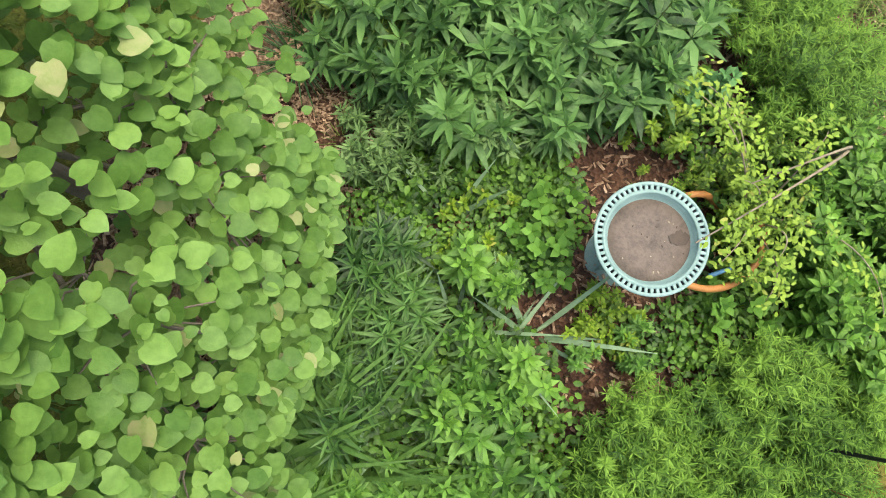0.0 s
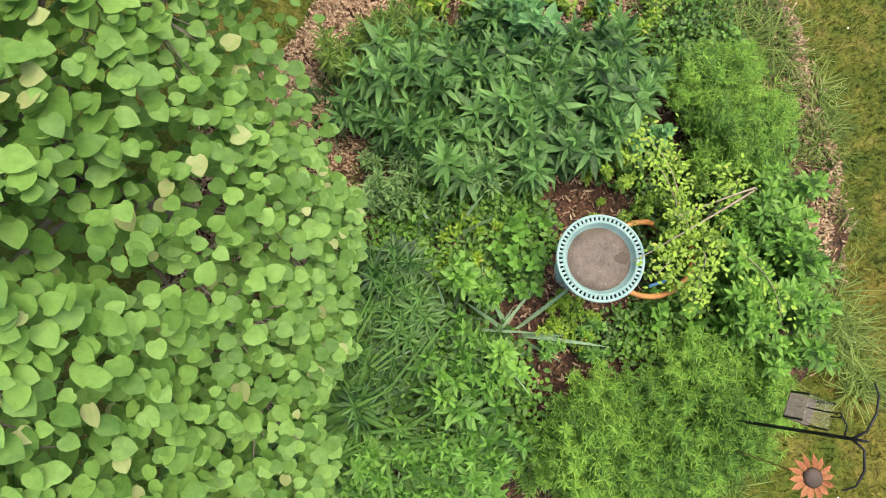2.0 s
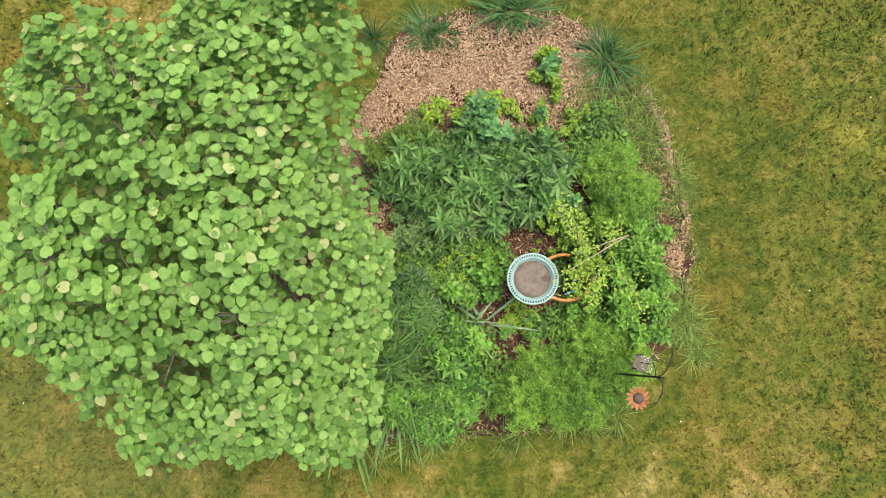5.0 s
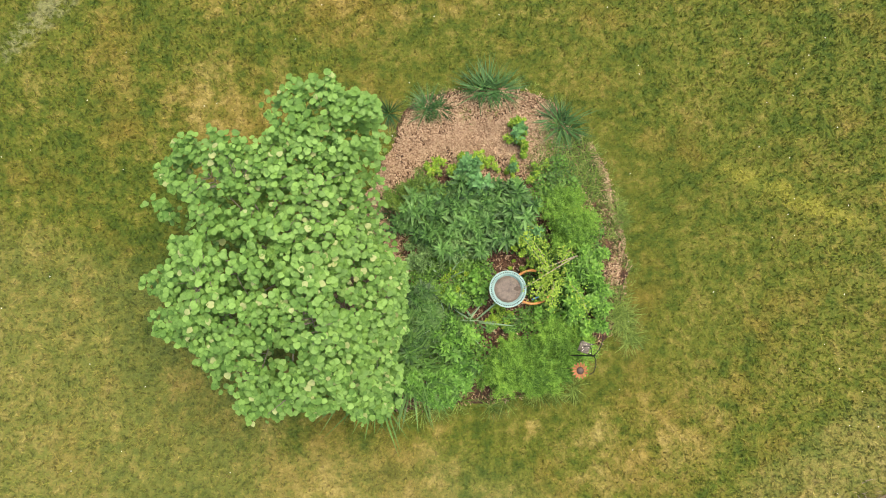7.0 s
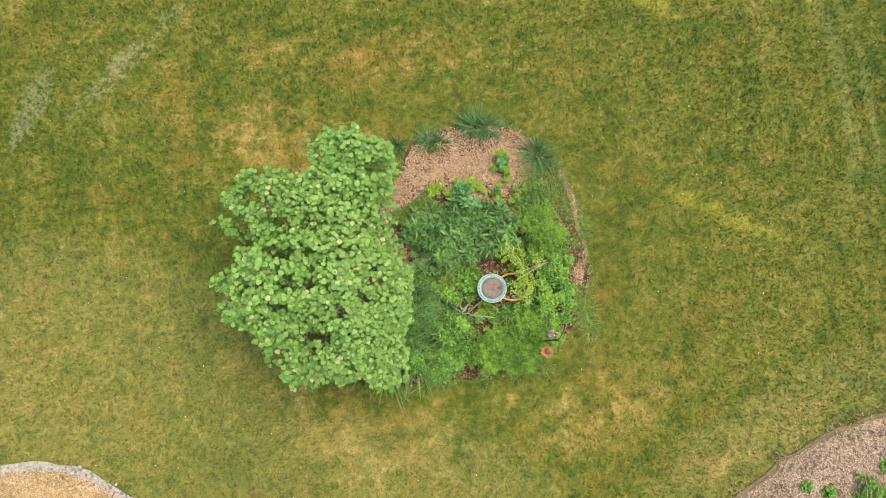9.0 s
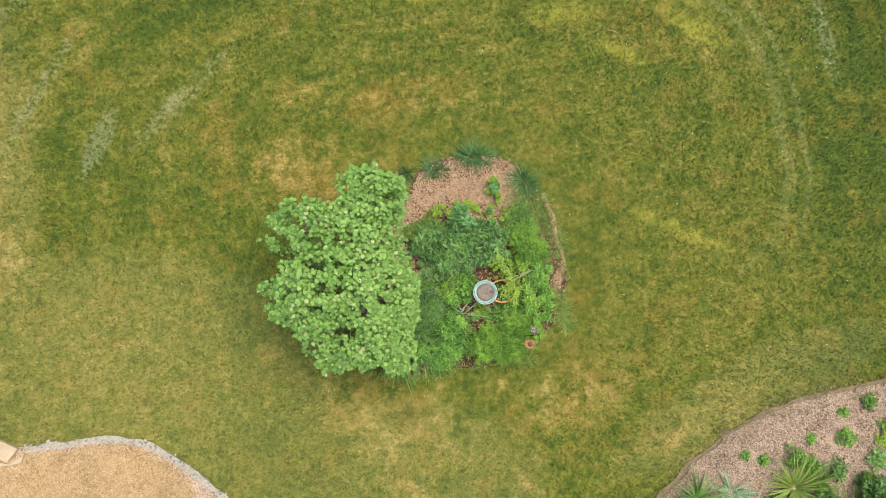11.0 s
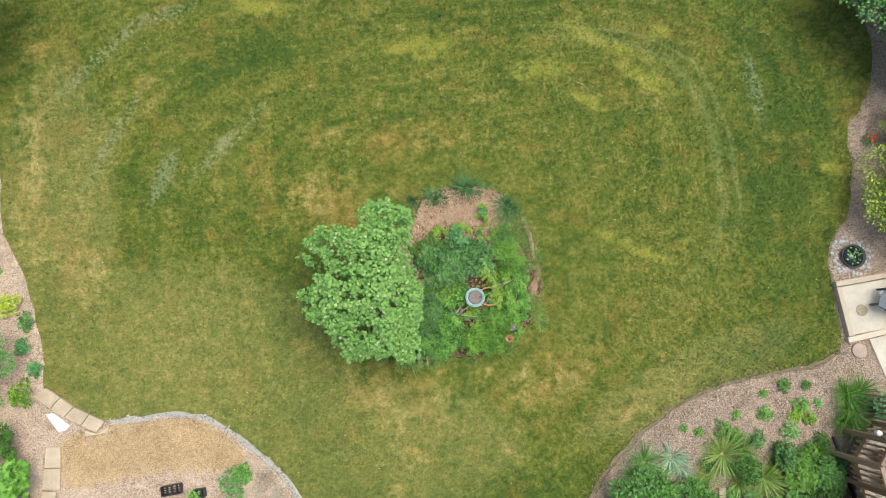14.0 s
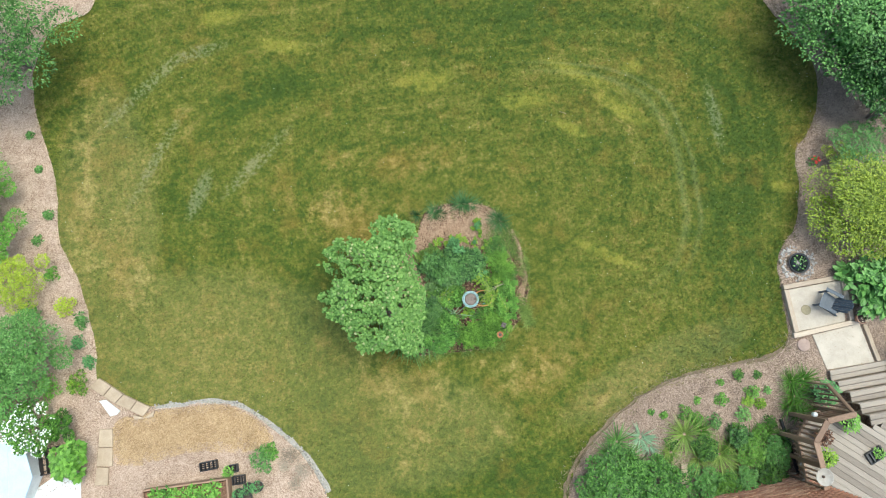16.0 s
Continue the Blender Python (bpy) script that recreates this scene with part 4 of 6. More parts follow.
    tagged(part("fine_branching", tube_mesh("fine_branching", twigs, BARK, 4), BARK, root), kind="stuff")
    part("trunk", tube_mesh("trunk", [[(0, 0, -0.05, 0.06), (0.01, 0, 0.3, 0.046), (0, 0.01, 0.7, 0.04), (0, 0, 1.02, 0.024)]], BARK, 10), BARK, root, "slender grey trunk")
    # the leaves over the bed are pieces, the rest one mass
    near = np.argsort(-local[:, 0] - 0.25 * local[:, 2])[:300]
    rest = np.setdiff1d(np.arange(n), near)
    v, f = leaves(local[rest], d[rest], up[rest], size[rest], size[rest] * 0.98, HEART, 0.18, rng.uniform(0.0, 0.3, len(rest)))
    tagged(part("foliage", mesh_of("foliage", v, f, REDBUD), REDBUD, root), kind="stuff")
    shapes = [mesh_of("leaf", *leaves(np.zeros((1, 3)), np.array([[1.0, 0, 0]]), (0, 0, 1), 1.0, 0.98, HEART, 0.18, k), REDBUD) for k in (0.02, 0.14, 0.28)]
    for i in near:
        leaf = part("leaf", shapes[i % 3], REDBUD, root)
        xa = Vector(d[i])
        ya = Vector(up[i]).cross(xa).normalized()
        za = xa.cross(ya)
        m = Matrix((xa, ya, za)).transposed().to_4x4()
        leaf.matrix_basis = Matrix.Translation(local[i]) @ m @ Matrix.Scale(float(size[i]), 4)


redbud()


# ---- bird bath ----
def bird_bath():
    bath = thing("bird_bath", 0, 0, 0, "verdigris bird bath with a pierced rim and silted bowl", "bird bath")
    R, H, n = 0.212, 0.50, 56
    part("bowl", lathe([(0.05, H - 0.075), (0.10, H - 0.072), (0.15, H - 0.055), (0.172, H - 0.012), (0.176, H), (0.170, H + 0.004), (0.164, H - 0.012), (0.150, H - 0.035), (0.0, H - 0.045)], 56), VERDIGRIS, bath)
    # flat rim pierced by slots: bars between an inner and an outer band
    for r0, r1, name in ((0.168, 0.183, "inner_band"), (0.199, R, "outer_band")):
        rim = part(name, lathe([(r0, H - 0.004), (r1, H - 0.004), (r1 + 0.001, H + 0.002), (r1 - 0.002, H + 0.006), (r0 + 0.002, H + 0.006), (r0, H + 0.002), (r0, H - 0.004)], 84, False), VERDIGRIS, bath)
    bar = slab(0.025, 0.0125, 0.008, Matrix.Translation((0.1905, 0, 0)), 0.002)
    first = part("rim_bar", bar, VERDIGRIS, rim)
    for i in range(n):
        b = first if i == 0 else part("rim_bar", first.data, VERDIGRIS, rim)
        b.matrix_basis = pose(0, 0, H - 0.003, 0, 0, 360 * i / n)
    # black ring below the slots, shade put into its colour
    part("rim_underside", lathe([(0.165, H - 0.03), (0.205, H - 0.022), (0.209, H - 0.016), (0.165, H - 0.022)], 56, False), IRON, bath, "black ring standing in for shade under the rim")
    part("silt", lathe([(0.0, H - 0.026), (0.10, H - 0.0275), (0.1555, H - 0.029), (0.157, H - 0.035), (0.0, H - 0.04)][::-1], 48), SILT, bath, "brown dried silt in the bowl")
    wet = bmesh.new()
    ring = [wet.verts.new((0.112 + (0.038 + 0.012 * noise.noise((math.cos(a) * 2, math.sin(a) * 2, 0))) * math.cos(a), 0.0 + (0.028 + 0.014 * noise.noise((math.cos(a) * 3, math.sin(a) * 3, 5))) * math.sin(a), H - 0.0245)) for a in np.linspace(0, 6.283, 24, endpoint=False)]
    low = [wet.verts.new((v.co.x, v.co.y, H - 0.03)) for v in ring]
    wet.faces.new(ring)
    for i in range(24):
        wet.faces.new((ring[i - 1], low[i - 1], low[i], ring[i]))
    part("wet_patch", wet, WET_SILT, bath, "dark wet patch in the silt")
    part("pedestal", lathe([(0.155, 0.0), (0.16, 0.02), (0.13, 0.05), (0.075, 0.09), (0.05, 0.15), (0.045, 0.28), (0.055, 0.36), (0.075, 0.40), (0.06, H - 0.07)], 32), VERDIGRIS, bath)
    bars = [[(0.05 * math.cos(a), 0.05 * math.sin(a), 0.36, 0.008), (0.105 * math.cos(a), 0.105 * math.sin(a), 0.27, 0.009), (0.12 * math.cos(a), 0.12 * math.sin(a), 0.17, 0.009),
             (0.095 * math.cos(a), 0.095 * math.sin(a), 0.1, 0.009), (0.125 * math.cos(a), 0.125 * math.sin(a), 0.045, 0.009)] for a in np.arange(0, 6.2, 1.5708) + 0.6]
    for line in bars:
        part("scroll", tube_mesh("scroll", [line], VERDIGRIS, 6), VERDIGRIS, bath)
    return bath


bird_bath()

# fallen scraps in the bowl
for i in range(16):
    a, r = rng.uniform(0, 6.283), 0.14 * math.sqrt(rng.uniform(0, 1))
    v, f = leaves(np.zeros((1, 3)), np.array([[1.0, 0, 0.1]]), (0, 0, 1), rng.uniform(0.006, 0.014), rng.uniform(0.004, 0.008), OVAL, 0.3, 0.2)
    s = tagged(new("leaf_scrap", mesh_of("leaf_scrap", v, f, CANE if i % 2 else WET_SILT)), "dry brown leaf scrap lying in the bird bath", "leaf", group="scraps in the bird bath")
    s.matrix_basis = pose(r * math.cos(a), r * math.sin(a), 0.5 - 0.0255, 0, 0, math.degrees(a * 3))

# orange hoop and a blue fitting behind the bath
hoop = thing("garden_hose", 0.33, 0.02, 0.22, "orange hose loop lying among the vines", "hose")
part("tube", tube_mesh("tube", [[(0.24 * math.cos(a), 0.20 * math.sin(a), 0.03 * math.sin(a * 2) - 0.16 * math.exp(-((a - 0.95) / 0.4) ** 2), 0.015) for a in np.linspace(-2.6, 2.7, 36)]], ORANGE, 8), ORANGE, hoop)
part("connector", tube_mesh("connector", [[(-0.03, -0.15, 0.05, 0.009), (0.02, -0.135, 0.06, 0.009), (0.06, -0.125, 0.05, 0.007)]], BLUE, 8), BLUE, hoop, "blue plastic connector")
tagged(part("hose_bracket", slab(0.03, 0.03, 0.28, None, 0.004), CANE, hoop, "short wooden peg")).matrix_basis = pose(0.235, 0.02, -0.27)


def vine():
    """Yellow-green rambler east of the bath: arching canes with leaves along them."""
    root = thing("rambling_vine", 0.5, 0.12, 0, "yellow-green rambling vine with arching grey canes", "vine")
    arcs = [((0.44, 0.24, 0.0), (0.36, 0.22, 0.85), (-0.36, -0.15, 0.54)), ((0.44, 0.24, 0.0), (0.36, 0.2, 0.8), (-0.12, 0.06, 0.52)), ((0.1, 0.0, 0), (-0.1, 0.2, 0.6), (-0.24, 0.42, 0.48)),
            ((0.1, 0, 0), (-0.05, 0.3, 0.55), (-0.2, 0.5, 0.42)), ((0.12, 0.02, 0), (0.3, -0.1, 0.62), (0.42, -0.48, 0.34)), ((0.1, 0, 0), (-0.1, -0.1, 0.5), (-0.22, -0.22, 0.4)),
            ((0.1, 0, 0), (0.0, 0.05, 0.5), (-0.1, 0.1, 0.42)), ((0.12, 0, 0), (0.2, 0.2, 0.5), (0.28, 0.28, 0.4)), ((0.05, 0, 0), (0.05, -0.2, 0.5), (0.0, -0.36, 0.3)),
            ((0.1, 0, 0), (0.05, -0.1, 0.55), (0.02, -0.2, 0.4))]
    pieces = []
    for k, (a, b, c) in enumerate(arcs):
        u = np.linspace(0, 1, 14)[:, None]
        p = np.array(a) * (1 - u) ** 2 + 2 * u * (1 - u) * np.array(b) + u * u * np.array(c)
        part("cane", tube_mesh("cane", [[(*q, (0.009 if k < 2 else 0.005) * (1 - 0.7 * w[0])) for q, w in zip(p, u)]], CANE, 6), CANE, root)
        m = 16 if k < 2 else 95
        w = rng.uniform(0.4 if k >= 2 else 0.75, 1.0, m)[:, None]
        q = np.array(a) * (1 - w) ** 2 + 2 * w * (1 - w) * np.array(b) + w * w * np.array(c) + rng.normal(0, 0.012 if k < 2 else 0.05, (m, 3))
        d = ring_dirs(m, 0.1, 1.0)
        s = rng.uniform(0.018, 0.036, m)
        pieces.append(leaves(q, d, (0, 0, 1), s, s * 0.5, OVAL, 0.25, 0.2))
    part("foliage", mesh_of("foliage", *joined(*pieces), VINE), VINE, root)


vine()
trail = plant("vine_shoot", "yellow-green leafy shoot of the rambling vine", "vine", [whorl_proto(0.40, 0.032, 0.014, 9, 5, OVAL, 0.09, 5, 0.3) for _ in range(3)], VINE, "vine shoots by the bath")
spread(trail, scatter(0.5, 0.24, 0.26, 0.26, 12, 0, 0.6, 0.95) + [(0.27, 0.5, 1.0), (0.26, 0.6, 0.9), (0.45, -0.1, 0.8)])

# ---- iron hook with lantern, rusty flower ----
hook = thing("shepherd_hook", 0.575, -0.81, 0, "black iron double shepherd's hook leaning at the bed edge", "plant hook")
part("pole", tube_mesh("pole", [[(0, 0, -0.05, 0.008), (0.10, -0.002, 0.45, 0.008), (0.195, 0.0, 0.93, 0.008), (0.205, 0.0, 0.985, 0.007)]], IRON, 8), IRON, hook)
part("crook", tube_mesh("crook", [[(0.20, 0.0, 0.96, 0.006), (0.235, 0.03, 1.0, 0.005), (0.285, 0.095, 1.0, 0.005), (0.315, 0.16, 0.985, 0.004), (0.325, 0.205, 0.96, 0.004)]], IRON, 8), IRON, hook)
part("crook", tube_mesh("crook", [[(0.20, 0.0, 0.96, 0.006), (0.215, -0.035, 1.0, 0.005), (0.205, -0.11, 1.0, 0.005), (0.175, -0.17, 0.98, 0.004), (0.14, -0.19, 0.95, 0.004)]], IRON, 8), IRON, hook)
part("finial", tube_mesh("finial", [[(0.205, 0.0, 0.985, 0.007), (0.225, -0.004, 1.01, 0.005), (0.24, -0.006, 1.0, 0.003)]], IRON, 6), IRON, hook)
part("lantern_hook", tube_mesh("lantern_hook", [[(0.19, 0.0, 0.93, 0.004), (0.186, 0.05, 0.965, 0.003), (0.182, 0.10, 0.94, 0.003)]], IRON, 6), IRON, hook)

lantern = thing("lantern", 0.757, -0.725, 0, "square glass lantern hanging from the iron hook", "lantern", -25)
for k in range(4):
    part("pane", slab(0.105, 0.004, 0.12, pose(0, 0, 0, 0, 0, 90 * k) @ Matrix.Translation((0, 0.055, 0.68)), 0.0), GLASS, lantern).visible_shadow = False
    part("corner_bar", slab(0.008, 0.008, 0.13, pose(0, 0, 0, 0, 0, 90 * k) @ Matrix.Translation((0.056, 0.056, 0.675)), 0.001), IRON, lantern)
lid = part("lid", slab(0.118, 0.118, 0.004, Matrix.Translation((0, 0, 0.80)), 0.003), GLASS, lantern)
part("base", slab(0.12, 0.12, 0.008, Matrix.Translation((0, 0, 0.668)), 0.003), SILT, lantern)
part("handle", tube_mesh("handle", [[(-0.05, 0, 0.808, 0.003), (-0.03, 0, 0.9, 0.003), (0.0, 0.01, 0.945, 0.003), (0.03, 0, 0.9, 0.003), (0.05, 0, 0.808, 0.003)]], IRON, 6), IRON, lid)

flower = thing("metal_flower", 0.631, -0.956, 0, "rusty metal sunflower ornament on a stake", "garden ornament")
part("stake", tube_mesh("stake", [[(0.0, 0.0, -0.05, 0.0025), (0.0, 0.0, 0.5, 0.0025), (0, 0, 0.895, 0.0025)]], RUST, 6), RUST, flower)
disc = part("disc", lathe([(0.0, 0.895), (0.036, 0.9), (0.04, 0.912), (0.03, 0.925), (0.0, 0.922)], 20), WET_SILT, flower, "dark domed centre")
petal = mesh_of("petal", *leaves(np.zeros((1, 3)), np.array([[1.0, 0, 0.15]]), (0, 0, 1), 0.062, 0.026, OVAL, 0.3, 0.25), RUST)
for k in range(14):
    part("petal", petal, RUST, disc).matrix_basis = pose(0, 0, 0.905 + 0.006 * (k % 2), 8, 0, 360 * k / 14) @ Matrix.Translation((0.03, 0, 0))

# ---- shrubs and trees of the borders ----


def shrub(name, label, category, x, y, r, h, n, leaf, width, material, shape=SMALL, base=0.15, stems=5, squash=1.0, lumps=0.35, flowers=0, group=""):
    """A woody plant: forked limbs and a crown of many leaves in uneven clumps."""
    root = thing(name, x, y, 0, label, category, rng.uniform(0, 360), group)
    hub = []
    k = max(10, int(26 * min(1.6, r)))
    for i in range(k):
        a, q = i * 2.39996, math.sqrt((i + 0.5) / k)
        q *= rng.uniform(0.8, 1.08)
        z = base * h + (h - base * h) * (1 - 0.75 * q ** 2.2) * rng.uniform(0.72, 1.05)
        hub.append((q * r * math.cos(a) * squash, q * r * math.sin(a), z, r * lumps * rng.uniform(0.65, 1.15)))
    lines = []
    for i in range(stems):
        t = hub[int(rng.integers(0, k))]
        lines.append([(0.05 * math.cos(i), 0.05 * math.sin(i), -0.05, 0.03 * h ** 0.5), (t[0] * 0.3, t[1] * 0.3, t[2] * 0.55, 0.02 * h ** 0.5), (t[0] * 0.95, t[1] * 0.95, t[2] * 0.95, 0.006)])
    for line in lines:
        part("limb" if h > 1.6 else "stem", tube_mesh("stem", [line], BARK, 6), BARK, root)
    twigs = [[(t[0] * 0.3, t[1] * 0.3, t[2] * 0.55, 0.008), (t[0], t[1], t[2], 0.003)] for t in hub]
    tagged(part("fine_branching", tube_mesh("fine_branching", twigs, BARK, 3), BARK, root), kind="stuff")
    hub = np.array(hub)
    pick = rng.integers(0, k, n)
    off = unit(rng.normal(0, 1, (n, 3)))
    off[:, 2] = np.abs(off[:, 2]) * 0.9 - 0.2
    rad = hub[pick, 3] * rng.uniform(0.45, 1.0, n) ** 0.5
    p = hub[pick, :3] + off * rad[:, None] * np.array([1, 1, 0.7])
    p[:, 2] = np.maximum(p[:, 2], 0.05)
    d = unit(off + rng.normal(0, 0.5, (n, 3)))
    d[:, 2] *= 0.5
    size = leaf * rng.uniform(0.65, 1.2, n)
    part("crown", mesh_of("crown", *leaves(p, d, (0.1, 0, 1), size, size * width / leaf, shape, 0.25, rng.uniform(0, 0.3, n)), material), material, root)
    if flowers:
        top = hub[rng.integers(0, k, flowers)]
        o = unit(rng.normal(0, 1, (flowers, 3)))
        o[:, 2] = np.abs(o[:, 2])
        q = top[:, :3] + o * top[:, 3:4] * 1.02
        pieces = [leaves(q, ring_dirs(flowers, 0.3, 3.0), (0, 0, 1), 0.026, 0.022, SMALL, 0.1, 0.1) for _ in range(5)]
        part("blossom", mesh_of("blossom", *joined(*pieces), PETAL), PETAL, root, "white blossom clusters")
    return root


# north-east and east
shrub("maple_tree", "dense dark green tree over the lawn corner", "tree", 10.35, 6.5, 1.55, 2.4, 18000, 0.085, 0.058, DEEP, SMALL, 0.3, lumps=0.42)
shrub("maple_tree", "dense dark green tree at the lawn's corner", "tree", 10.85, 5.0, 1.0, 2.1, 10500, 0.085, 0.058, DEEP, SMALL, 0.3, lumps=0.45)
shrub("dogwood", "mid-green shrub behind the chip border", "shrub", 11.2, 4.0, 0.8, 1.6, 3000, 0.062, 0.033, DEEP, OVAL)
shrub("golden_elder", "large golden green shrub beside the patio", "shrub", 10.25, 1.45, 1.2, 1.35, 19000, 0.060, 0.030, GOLDEN, OVAL, 0.15, lumps=0.45)
shrub("spirea", "dark spirea shrub with yellow tips", "shrub", 10.35, 3.05, 0.75, 1.0, 3800, 0.050, 0.023, DEEP)
shrub("spirea", "low yellow-green spirea beside the border", "shrub", 9.95, 2.9, 0.4, 0.8, 1400, 0.043, 0.023, GOLDEN)
shrub("hosta_bush", "broad-leaved dark bush beside the patio", "shrub", 10.35, -0.55, 0.75, 0.8, 900, 0.2, 0.11, DEEP, OVAL)
shrub("fern_bush", "dark fern-like bush beside the steps", "shrub", 10.9, -2.3, 0.5, 0.7, 1800, 0.074, 0.026, DEEP)
shrub("blossom_shrub", "pale flowering twig reaching over the lawn", "shrub", 5.4, 9.4, 0.45, 1.6, 260, 0.09, 0.05, GREYLEAF, OVAL, flowers=60)
scarlet = thing("geranium", 9.49, 2.94, 0.02, "small plant with scarlet flowers in the chips", "flower")
fol_, stem_ = mound_proto(0.16, 0.13, 20, 0.06, 0.035, OVAL)
part("foliage", mesh_of("foliage", *fol_, DEEP), DEEP, scarlet)
part("stem", mesh_of("stem", *stem_, STEM), STEM, scarlet)
for k in range(9):
    bloom = mesh_of("bloom", *leaves(np.zeros((6, 3)), ring_dirs(6, 0.35), (0, 0, 1), 0.035, 0.03, OVAL, 0.2, 0.1), SCARLET)
    part("bloom", bloom, SCARLET, scarlet).location = (rng.normal(0, 0.06), rng.normal(0, 0.06), 0.17)
# south-east bed
shrub("peony", "dense fresh green peony clump in the border", "perennial", 3.05, -4.75, 0.72, 0.6, 4600, 0.068, 0.033, BROAD, OVAL, 0.1, group="peonies in the border")
shrub("peony", "fresh green peony clump by the bed edge", "perennial", 4.15, -4.9, 0.66, 0.6, 4200, 0.068, 0.033, BROAD, OVAL, 0.1, group="peonies in the border")
shrub("peony", "low mid-green clump beside the brick wall", "perennial", 5.4, -5.0, 0.4, 0.4, 2200, 0.068, 0.030, DEEP, OVAL, 0.1, group="peonies in the border")
shrub("peony", "bushy clump near the black bed edging", "perennial", 7.15, -4.45, 0.4, 0.45, 2200, 0.062, 0.030, DEEP, OVAL, 0.1, group="peonies in the border")
shrub("peony", "mid-green bushy clump in the border", "perennial", 6.6, -4.3, 0.4, 0.45, 1900, 0.056, 0.026, COVER, OVAL, 0.1, group="peonies in the border")
for x, y, r, mat_ in ((6.09, -3.02, 0.14, FRESH), (6.58, -3.42, 0.17, BLUELEAF), (6.9, -2.91, 0.16, FRESH), (6.75, -3.1, 0.13, VINE), (5.82, -3.54, 0.17, BLUELEAF), (5.15, -3.3, 0.18, COVER), (6.61, -2.46, 0.12, COVER),
                      (5.4, -3.45, 0.15, COVER), (7.05, -3.2, 0.13, VINE), (6.3, -3.75, 0.16, COVER), (7.2, -3.7, 0.16, COVER), (4.7, -4.0, 0.15, COVER), (6.95, -3.9, 0.2, COVER), (6.15, -2.6, 0.07, COVER),
                      (5.5, -3.0, 0.07, FRESH), (7.1, -2.5, 0.08, COVER), (4.6, -3.3, 0.08, COVER), (7.3, -2.9, 0.08, BLUELEAF), (4.3, -3.2, 0.06, FRESH)):
    shrub("bedding_plant", "small rounded bedding plant in wood chips", "plant", x, y, r, r * 1.1, int(1900 * r), 0.05, 0.022, mat_, OVAL, 0.1, 3, group="bedding plants in the border")
for x, y, r, mat_ in ((2.75, -5.1, 0.42, BROAD), (3.65, -4.55, 0.35, BROAD), (4.5, -5.2, 0.35, BROAD), (5.8, -5.05, 0.35, COVER), (6.35, -5.0, 0.38, DEEP), (6.95, -4.85, 0.36, COVER), (5.45, -4.15, 0.28, COVER), (6.35, -3.95, 0.26, DEEP)):
    shrub("peony", "leafy green clump filling the border", "perennial", x, y, r, 0.45, int(5200 * r), 0.06, 0.028, mat_, OVAL, 0.1, group="peonies in the border")
clump("ornamental_grass", "bright green arching grass clump in the border", "grass", "ornamental grasses", 110, 0.5, 0.018, 0.95, 0.55, FRINGE,
      [(5.06, -3.8, 1.15), (5.85, -4.35, 1.1), (5.35, -4.4, 0.95), (6.3, -4.65, 0.9), (5.9, -4.9, 0.8), (4.65, -4.2, 0.7)])
clump("ornamental_grass", "deep green arching grass clump by the steps", "grass", "dark ornamental grasses", 110, 0.55, 0.016, 1.0, 0.5, COVER,
      [(6.65, -4.05, 0.85), (7.1, -3.95, 0.75), (5.5, -3.75, 0.7), (4.5, -4.6, 0.8), (7.92, -2.75, 0.85), (7.95, -3.1, 0.95), (8.0, -3.5, 0.8), (8.25, -2.7, 0.8), (7.75, -3.35, 0.7), (7.45, -4.05, 0.55), (6.15, -4.15, 0.7), (6.6, -4.9, 0.7)])
clump("yucca", "silvery blue yucca with narrow stiff blades", "yucca", "yuccas in the border", 44, 0.45, 0.028, 0.7, 0.35, SILVER, [(3.96, -3.78, 0.95), (4.15, -4.0, 0.7)])
clump("daylily_border", "dark green daylily clump by the bed edge", "daylily", "border daylilies", 44, 0.5, 0.03, 0.9, 0.6, STRAP, [(3.35, -3.85, 1.0), (3.1, -4.1, 0.85), (3.6, -4.2, 0.8), (3.75, -4.45, 0.8), (4.35, -4.45, 0.7)])
# west
shrub("apple_tree", "round-crowned tree with blue-green leaves", "tree", -11.85, 7.7, 1.7, 2.8, 15000, 0.074, 0.040, BLUELEAF, OVAL, 0.3)
shrub("lilac", "mid-green lilac shrub along the border", "shrub", -12.65, 4.1, 0.85, 1.4, 6000, 0.062, 0.036, FRESH, OVAL)
shrub("lilac", "fresh green lilac shrub along the border", "shrub", -12.5, 2.75, 0.85, 1.3, 6400, 0.062, 0.036, FRESH, OVAL)
shrub("golden_spirea", "golden yellow spirea shrub along the border", "shrub", -11.75, 1.45, 0.75, 0.9, 6000, 0.043, 0.023, GOLDEN, OVAL)
shrub("viburnum", "round grey-green viburnum shrub", "shrub", -11.45, -0.5, 1.0, 1.4, 11200, 0.062, 0.033, BLUELEAF, OVAL, 0.15)
shrub("viburnum", "dark shrub between viburnum and white blossom", "shrub", -12.2, -1.75, 0.8, 0.9, 4400, 0.062, 0.033, DEEP, OVAL)
shrub("mock_orange", "shrub covered in white blossom beside the shed", "shrub", -11.2, -2.35, 0.62, 1.1, 4400, 0.050, 0.030, FRESH, OVAL, flowers=420)
shrub("mock_orange", "leafy green shrub beside the white blossom", "shrub", -10.6, -2.3, 0.36, 0.7, 2000, 0.056, 0.030, COVER, OVAL)
shrub("hydrangea", "large-leaved green shrub by the stone path", "shrub", -10.3, -3.15, 0.42, 0.7, 520, 0.15, 0.10, FRESH, OVAL)
